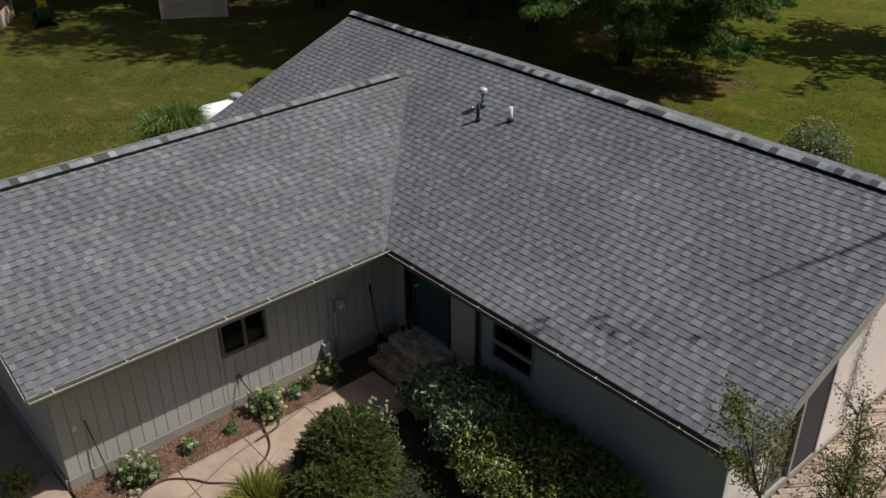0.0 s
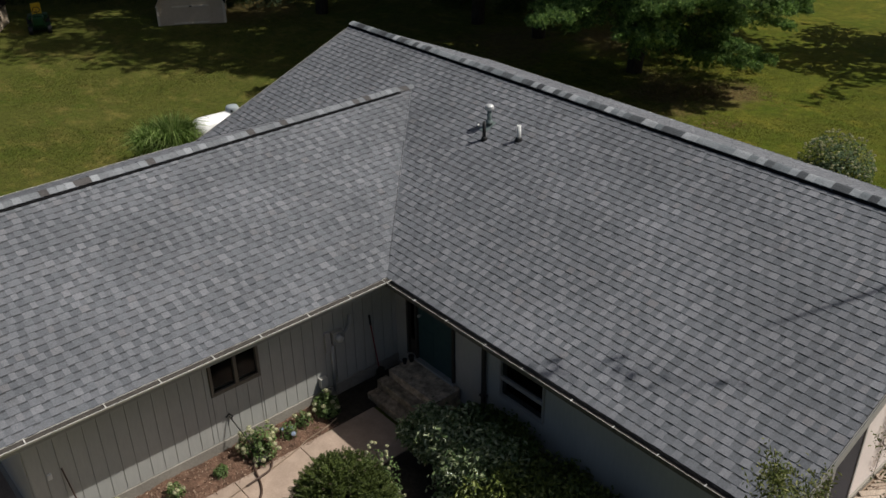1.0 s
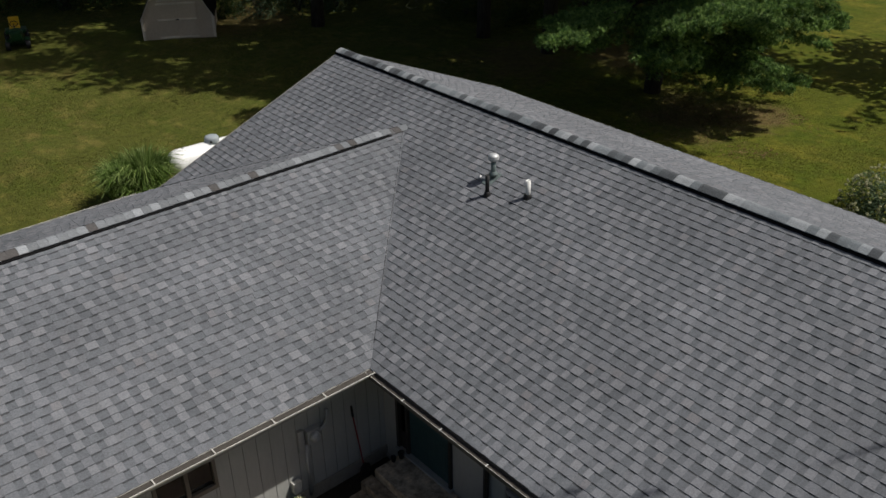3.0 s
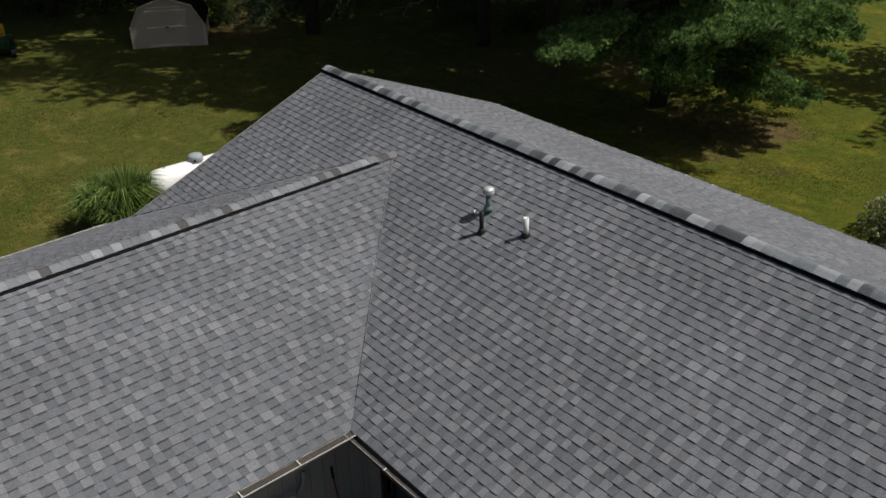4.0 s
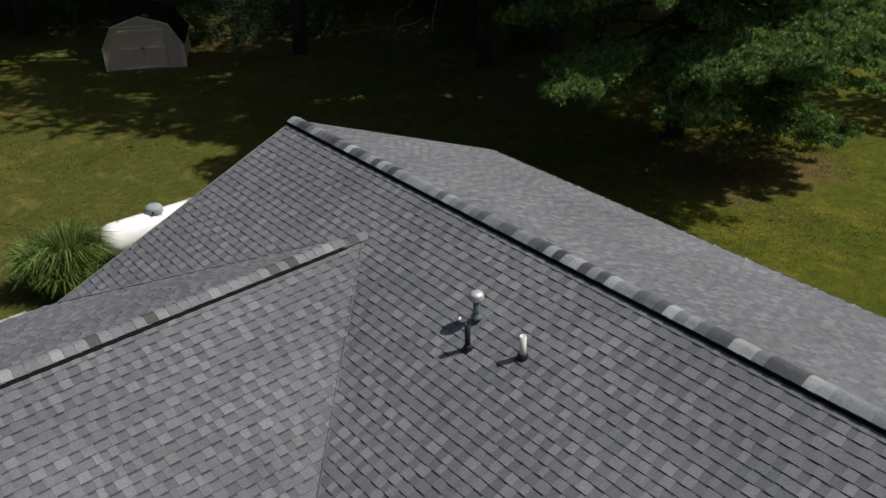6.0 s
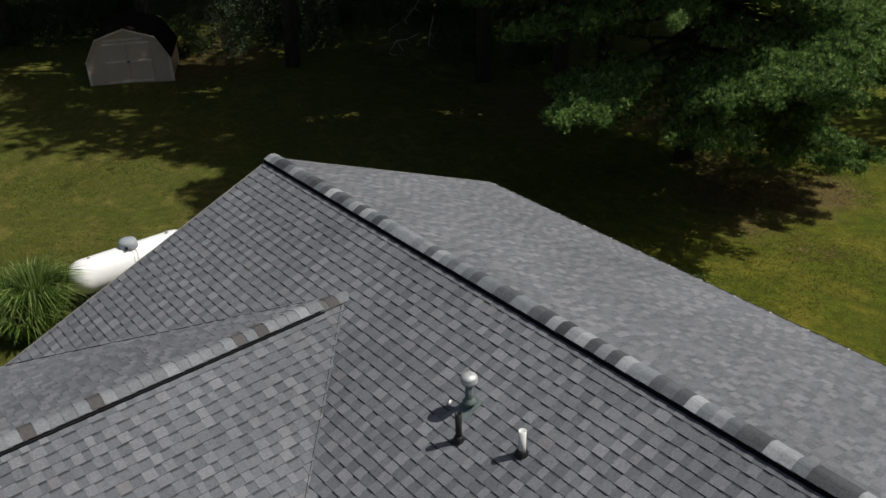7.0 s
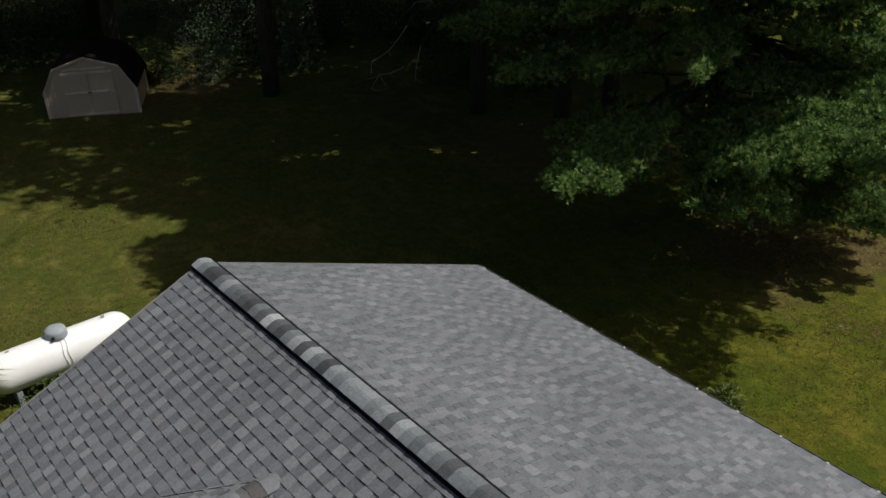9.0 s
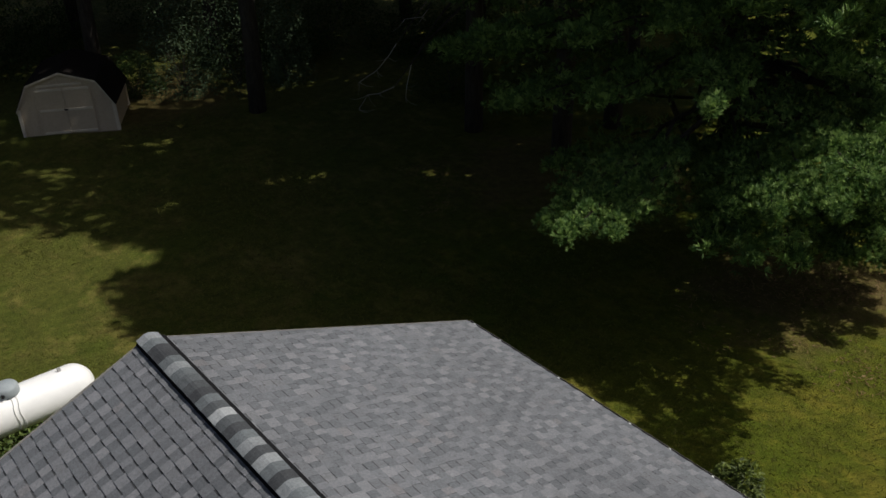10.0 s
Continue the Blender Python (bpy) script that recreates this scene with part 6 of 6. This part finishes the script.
def yew(x, y, r, h):
    t = thing("yew_bush", (x, y, 0), "rounded dense dark green clipped yew beside the walk", "bush")
    bm = bmesh.new()
    twiggy(bm, x, y, 0.02, r, h, 16)
    part("stem", bm, M_BARK, t)
    # flat fronds in layers, each a twig with needles on both sides
    fronds, each = 2600, 44
    p, nr = dome_points(fronds, r, h, 0.34, 26, 0.14)
    nr /= np.linalg.norm(nr, axis=1, keepdims=True)
    p += np.array([x, y, 0.06])
    axis = nr * 0.75 + rng.normal(size=p.shape) * 0.35 + np.array([0, 0, 0.22])
    axis /= np.linalg.norm(axis, axis=1, keepdims=True)
    side = np.cross(axis, np.array([0, 0, 1.0]) + rng.normal(size=p.shape) * 0.25)
    side /= np.linalg.norm(side, axis=1, keepdims=True)
    along = np.tile(np.linspace(0, 1, each // 2).repeat(2), fronds)[:, None]
    sign = np.tile([1.0, -1.0], fronds * each // 2)[:, None]
    ax, sd = np.repeat(axis, each, 0), np.repeat(side, each, 0)
    reach = np.repeat(rng.uniform(0.1, 0.19, (fronds, 1)), each, 0)
    root = np.repeat(p, each, 0) + ax * reach * along - np.array([0, 0, 0.03]) * along ** 2
    way = (sd * sign * 0.8 + ax * 0.6 + rng.normal(size=root.shape) * 0.22) * (1.15 - 0.6 * along)
    part("needle_sprays", blade_mesh("needle_sprays", root, root + way * rng.uniform(0.03, 0.05, (len(root), 1)), way * 0.0, 0.0085, L_YEW), L_YEW, t)
    return t


yew(-2.56, -2.12, 0.74, 1.12)
yew(-3.22, -2.62, 0.62, 0.86)


def leaf_shrub(name, x, y, rx, ry, h, n, leaf, mat, label, category="bush", blooms=0, bloom_mat=None, bloom_r=0.05, z=None, lump=0.2, group="", bare=0.0):
    """A bush of leaves round twigs; blooms: clusters of small petals; bare: height of the leafless foot."""
    z = float(ground_z(x, y)) if z is None else z
    t = thing(name, (x, y, z), label, category, group)
    bm = bmesh.new()
    twiggy(bm, x, y, z, (rx + ry) / 2, h, 14)
    part("stem", bm, M_BARK, t)
    p, nr = dome_points(n, 1.0, 1.0, 0.5, 14, lump)
    p = p * np.array([rx, ry, h * 0.95 - bare]) + np.array([x, y, z + 0.05 + bare])
    nr = nr / np.linalg.norm(nr, axis=1, keepdims=True)
    if bare:
        p += rng.normal(size=p.shape) * 0.05
    part("foliage", leaf_mesh("foliage", p, nr * 0.7 + rng.normal(size=p.shape) * (0.9 if bare else 0.5) + np.array([0, 0, 0.5]), nr * 0.4 + ball(n), leaf * rng.uniform(0.7, 1.3, n), leaf * (0.42 if bare else 0.5), mat), mat, t)
    for _ in range(blooms):
        q, qn = dome_points(1, 1.0, 1.0, 0.02, 14, lump)
        c = q[0] * np.array([rx, ry, h]) * 1.02 + np.array([x, y, z + 0.06])
        k = 60
        d = ball(k)
        me = leaf_mesh("bloom", c + d * bloom_r * np.array([1, 1, 0.8]), d, ball(k), 0.028, 0.026, bloom_mat)
        part("bloom", me, bloom_mat, t)
    return t


for x, y, rx, ry, h, mat in ((-0.62, -1.8, 0.42, 0.42, 0.9, L_HOLLY), (-0.5, -2.35, 0.58, 0.55, 1.02, L_HOLLY), (-0.5, -2.98, 0.66, 0.6, 1.08, L_HOLLY), (0.1, -2.6, 0.42, 0.8, 0.85, L_BROAD),
                             (0.08, -4.3, 0.45, 1.0, 0.85, L_GROWTH), (-0.82, -3.75, 0.62, 0.6, 1.0, L_GROWTH), (-0.62, -4.5, 0.78, 0.7, 0.98, L_GROWTH), (-0.5, -5.35, 0.72, 0.75, 0.92, L_GROWTH)):
    look_ = {L_HOLLY: "glossy-leaved evergreen hedge bush before the shaded wall", L_BROAD: "dark green hedge bush close to the shaded wall",
             L_GROWTH: "yellow-green hedge bush before the shaded wall"}[mat]
    leaf_shrub("hedge_bush", x, y, rx, ry, h, 4600, 0.09, mat, look_, group="hedge", z=0.0, lump=0.3, bare=0.38)
leaf_shrub("ground_cover", -1.8, -3.0, 0.5, 0.7, 0.18, 600, 0.06, L_FOREST, "low dark ground cover between the bushes", "plant", z=0.0)
leaf_shrub("rose_bush", -1.78, -2.02, 0.22, 0.45, 1.02, 600, 0.05, L_HYDR, "sparse bush with small white flowers by the yew", blooms=36, bloom_mat=L_BLOOM, bloom_r=0.02, z=0.0)
for x, y, r, h, b in ((-5.08, 0.14, 0.28, 0.4, 34), (-2.62, 0.22, 0.27, 0.4, 34), (-1.22, 0.32, 0.18, 0.32, 16)):
    leaf_shrub("hydrangea", x, y, r, r, h, 620, 0.07, L_HYDR, "hydrangea with cream flower heads in the mulch bed", "flowering shrub", b, L_BLOOM, 0.036, 0.04, group="bed plants", lump=0.4)
for x, y, r, h, b, bm_ in ((-4.15, 0.22, 0.13, 0.2, 4, L_BLOOM), (-3.38, 0.18, 0.11, 0.15, 0, None), (-2.06, 0.24, 0.13, 0.22, 5, L_BLUE), (-1.7, 0.34, 0.14, 0.22, 3, L_BLOOM)):
    leaf_shrub("bedding_plant", x, y, r, r, h, 200, 0.055, L_HYDR, "small leafy plant with pale blue flowers in the bed" if bm_ is L_BLUE else "small green leafy plant in the mulch bed", "plant", b, bm_, 0.035, 0.04, group="bed plants")
leaf_shrub("flowering_bush", 14.85, -0.6, 0.84, 0.84, 0.92, 3000, 0.075, L_EDGE, "round bush with small white blossoms on the lawn", blooms=190, bloom_mat=L_BLOOM, bloom_r=0.03, lump=0.24)
leaf_shrub("juniper", 10.84, 3.32, 0.35, 0.5, 1.25, 3200, 0.09, L_YEW, "dark feathery juniper behind the house", lump=0.35)


def grass_clump(name, x, y, r, h, n, mat, label, z=None, width=0.014, droop=0.55):
    z = float(ground_z(x, y)) if z is None else z
    t = thing(name, (x, y, z), label, "ornamental grass")
    a, s = rng.uniform(0, 2 * math.pi, n), rng.uniform(0, 1, n) ** 0.6
    out = np.stack([np.cos(a), np.sin(a), np.zeros(n)], 1)
    root = out * (s * r * 0.4)[:, None] + np.array([x, y, z])
    ln = h * rng.uniform(0.6, 1.1, n)
    tip = root + out * (s * ln * droop * 1.2)[:, None] + np.array([0, 0, 1]) * (ln * (1 - 0.5 * s))[:, None] + rng.normal(size=(n, 3)) * 0.1
    bend = out * (s * -0.1 * ln)[:, None] + np.array([0, 0, 1]) * (0.38 * ln * s)[:, None]
    part("foliage", blade_mesh("foliage", root, tip, bend, width, mat), mat, t)
    return t


grass_clump("ornamental_grass", 1.86, 12.29, 0.9, 1.65, 1500, L_REED, "tall fountain of green ornamental grass beside the tank", width=0.03, droop=0.42)
grass_clump("ornamental_grass", 1.36, 12.49, 0.8, 1.45, 1200, L_REED, "tall fountain of green ornamental grass beside the tank", width=0.03, droop=0.42)
grass_clump("ornamental_grass", 1.61, 11.95, 0.7, 1.1, 600, L_REED, "tall fountain of green ornamental grass beside the tank", width=0.03, droop=0.5)
grass_clump("daylily_clump", -3.98, -1.75, 0.62, 0.72, 1200, L_YELLOWGREEN, "yellow-green clump of strap leaves by the walk", 0.0, 0.022)
leaf_shrub("bedding_plant", -6.62, 1.2, 0.26, 0.26, 0.42, 420, 0.07, L_YELLOWGREEN, "yellow-green leafy shrub by the concrete slab", "plant", z=0.0)
leaf_shrub("weed_patch", 3.75, 12.01, 0.9, 0.25, 0.45, 900, 0.07, L_BROAD, "low weeds growing beneath the propane tank", "weeds")


def sapling(x, y, h, r, leaves, label):
    z = float(ground_z(x, y))
    t = thing("sapling", (x, y, z), label, "young tree")
    bm = bmesh.new()
    ends = []
    for k in range(3):
        top = Vector((x + rng.normal() * r * 0.5, y + rng.normal() * r * 0.5, z + h * rng.uniform(0.75, 1.0)))
        pts = limb(bm, (x + rng.normal() * 0.08, y + rng.normal() * 0.08, z - 0.1), top, 0.02, 0.006, seg=6, n=7)
        ends += pts[4:]
        for p in pts[2:]:
            for _ in range(3):
                a = rng.uniform(0, 2 * math.pi)
                e = p + Vector((math.cos(a) * r * 0.5, math.sin(a) * r * 0.5, rng.uniform(0.0, 0.45)))
                ends += limb(bm, p, e, 0.012, 0.004, seg=4, n=4)[1:]
    part("stem", bm, M_BARK, t)
    e = np.array(ends)
    c = e[rng.integers(0, len(e), leaves)] + rng.normal(size=(leaves, 3)) * 0.07
    part("crown", leaf_mesh("crown", c, ball(leaves) + np.array([0, 0, 0.6]), ball(leaves), 0.064 * rng.uniform(0.7, 1.2, leaves), 0.024, L_SPARSE), L_SPARSE, t)


def leaning_sapling():
    t = thing("sapling", (0.75, -7.6, 0), "slender leaning young tree with leafy tufts by the house corner", "young tree")
    bm = bmesh.new()
    stem = [Vector(q) for q in ((0.75, -7.62, -0.1), (0.4, -7.6, 1.1), (-0.03, -7.6, 2.09), (-0.48, -7.6, 2.96), (-0.8, -7.6, 3.58), (-1.0, -7.6, 3.94), (-1.3, -7.6, 4.6))]
    tube(stem, [0.024, 0.021, 0.018, 0.015, 0.011, 0.008, 0.003], 7, bm)
    c = []
    for tip, fork, r, n in (((-1.24, -7.6, 4.42), 5, 0.14, 330), ((-1.08, -7.58, 4.1), 5, 0.17, 520), ((-0.92, -7.55, 3.75), 4, 0.14, 260), ((-0.42, -7.5, 3.45), 3, 0.15, 200),
                            ((0.05, -7.48, 3.1), 3, 0.19, 420), ((0.42, -7.45, 3.02), 3, 0.17, 380), ((0.78, -7.42, 2.78), 2, 0.12, 160), ((0.15, -7.45, 2.7), 2, 0.16, 260),
                            ((-0.98, -7.46, 3.3), 3, 0.1, 330), ((-0.62, -7.46, 3.0), 2, 0.12, 480), ((-0.2, -7.46, 2.62), 2, 0.12, 480), ((-1.35, -7.5, 3.9), 5, 0.08, 60)):
        n = int(n * 0.55)
        pts = limb(bm, stem[fork], tip, 0.009, 0.003, seg=5, n=5)
        e = np.array(pts[2:])
        c.append(e[rng.integers(0, len(e), n)] + rng.normal(size=(n, 3)) * r * 0.62)
    part("stem", bm, M_BARK, t)
    c = np.concatenate(c)
    n = len(c)
    part("crown", leaf_mesh("crown", c, ball(n) + np.array([0, 0, 0.5]), ball(n) - np.array([0, 0, 0.6]), 0.062 * rng.uniform(0.7, 1.25, n), 0.022, L_SPARSE), L_SPARSE, t)


leaning_sapling()
sapling(1.15, -7.95, 2.35, 0.6, 1700, "thin sparse-leaved young tree by the deck")
sapling(1.85, -8.15, 2.4, 0.65, 2000, "thin sparse-leaved young tree by the deck")

# upright band of small flecks, a little darker than the sunlit gable
vn = thing("wall_vine", (4.4, Y_S, 0.1), "thin upright band of small flecks on the beige gable wall", "vine")
part("stem", tube([(4.35 + 0.05 * math.sin(k), Y_S - 0.03, 0.1 + 0.28 * k) for k in range(12)], 0.006, 6), L_FLECKS, vn)
n = 420
zz = rng.uniform(0.4, 3.2, n)
c = np.stack([4.35 + 0.1 * rng.normal(size=n), np.full(n, Y_S - 0.05) + rng.normal(size=n) * 0.01, zz], 1)
part("foliage", leaf_mesh("foliage", c, np.array([[0, -1, 0.2]]) + rng.normal(size=(n, 3)) * 0.3, ball(n), 0.045, 0.03, L_FLECKS), L_FLECKS, vn)

# ---- understory at the wood's edge ----
for i, (x, y, r, h) in enumerate(((14.21, 27.92, 1.2, 3.2), (16, 27.4, 1.4, 4.0), (17.6, 26.7, 0.9, 2.6), (21.13, 21.57, 1.2, 1.4), (22.44, 19.11, 1.1, 1.3), (13, 29.59, 1.0, 1.2))):
    leaf_shrub("wood_edge_bush", x, y, r, r, h, 3600, 0.085, L_EDGE if i < 3 else L_FOREST, "leafy understory bush at the edge of the woods", lump=0.35, group="understory")
for k in range(16):
    s = k / 15
    x, y = 1.0 + 33.0 * s + rng.normal() * 0.5, 41.0 - 23.5 * s + rng.normal() * 0.5 - 3.0 * math.sin(math.pi * s)
    if math.hypot(x - 12.6, y - 28.6) < 2.4 or math.hypot(x - 11.0, y - 28.8) < 2.6:
        continue
    y += rng.uniform(0.0, 2.4)
    size = rng.uniform(1.3, 2.4)
    leaf_shrub("thicket_bush", x, y + 3.0, size, size, rng.uniform(0.9, 2.4), 3000, 0.11, L_FOREST, "dark dense thicket bush within the woods", lump=0.3, group="thicket")


for x, y in ((3.5, 40.5), (7.0, 41.5), (10.5, 40.0), (14.0, 39.5), (17.5, 37.5), (21.0, 35.5), (24.5, 33.5)):
    leaf_shrub("thicket_bush", x, y, 1.9, 1.6, 4.2, 3800, 0.12, L_FOREST, "dark dense thicket bush within the woods", lump=0.3, group="thicket")


# ---- grass blades over the lawn ----
def lawn_blades(n, x0, x1, y0, y1):
    x, y = rng.uniform(x0, x1, n), rng.uniform(y0, y1, n)
    drift = np.sin(x * 0.7 + 1.3 * np.sin(y * 0.5)) + np.sin(y * 0.9 + x * 0.3)
    keep = (drift + rng.normal(size=n) * 0.9 > -0.6) & ~((x > WX_W - 1) & (x < X_E + 0.6) & (y > -11) & (y < 8))
    x, y = x[keep], y[keep]
    n = len(x)
    root = np.stack([x, y, ground_z(x, y)], 1)
    tip = root + np.stack([rng.normal(size=n) * 0.04, rng.normal(size=n) * 0.04, rng.uniform(0.015, 0.05, n)], 1)
    me = blade_mesh("grass", root, tip, np.zeros((n, 3)), 0.014, L_LAWN)
    tagged(new("grass", me), "short mown grass blades", "grass", kind="stuff")


lawn_blades(90000, -6, 14, 7.5, 26)
lawn_blades(70000, 9, 24, -6, 12)


def pine_straw(cx, cy, r, n):
    a, d = rng.uniform(0, 2 * math.pi, n), rng.uniform(0, 1, n) ** 0.7 * r
    x, y = cx + np.cos(a) * d, cy + np.sin(a) * d
    keep = np.sin(x * 1.7 + 2 * np.sin(y)) + np.sin(y * 1.3 + x) + rng.normal(size=n) * 0.5 > 0.3
    x, y = x[keep], y[keep]
    n = len(x)
    c = np.stack([x, y, ground_z(x, y) + 0.03], 1)
    me = leaf_mesh("pine_straw", c, rng.normal(size=(n, 3)) * 0.3 + np.array([0, 0, 1]), ball(n), 0.12, 0.02, L_STRAW)
    tagged(new("pine_straw", me), "brown fallen pine needles on the lawn", "pine straw", kind="stuff")


pine_straw(17.9, 5.9, 3.0, 3200)
pine_straw(15.6, 16.2, 1.6, 700)

# ---- shingles ----
for k, (slope, owner, window) in enumerate(slopes):
    lay_shingles(slope, owner, 11 + k, window, "courses of overlapping grey laminated shingles")
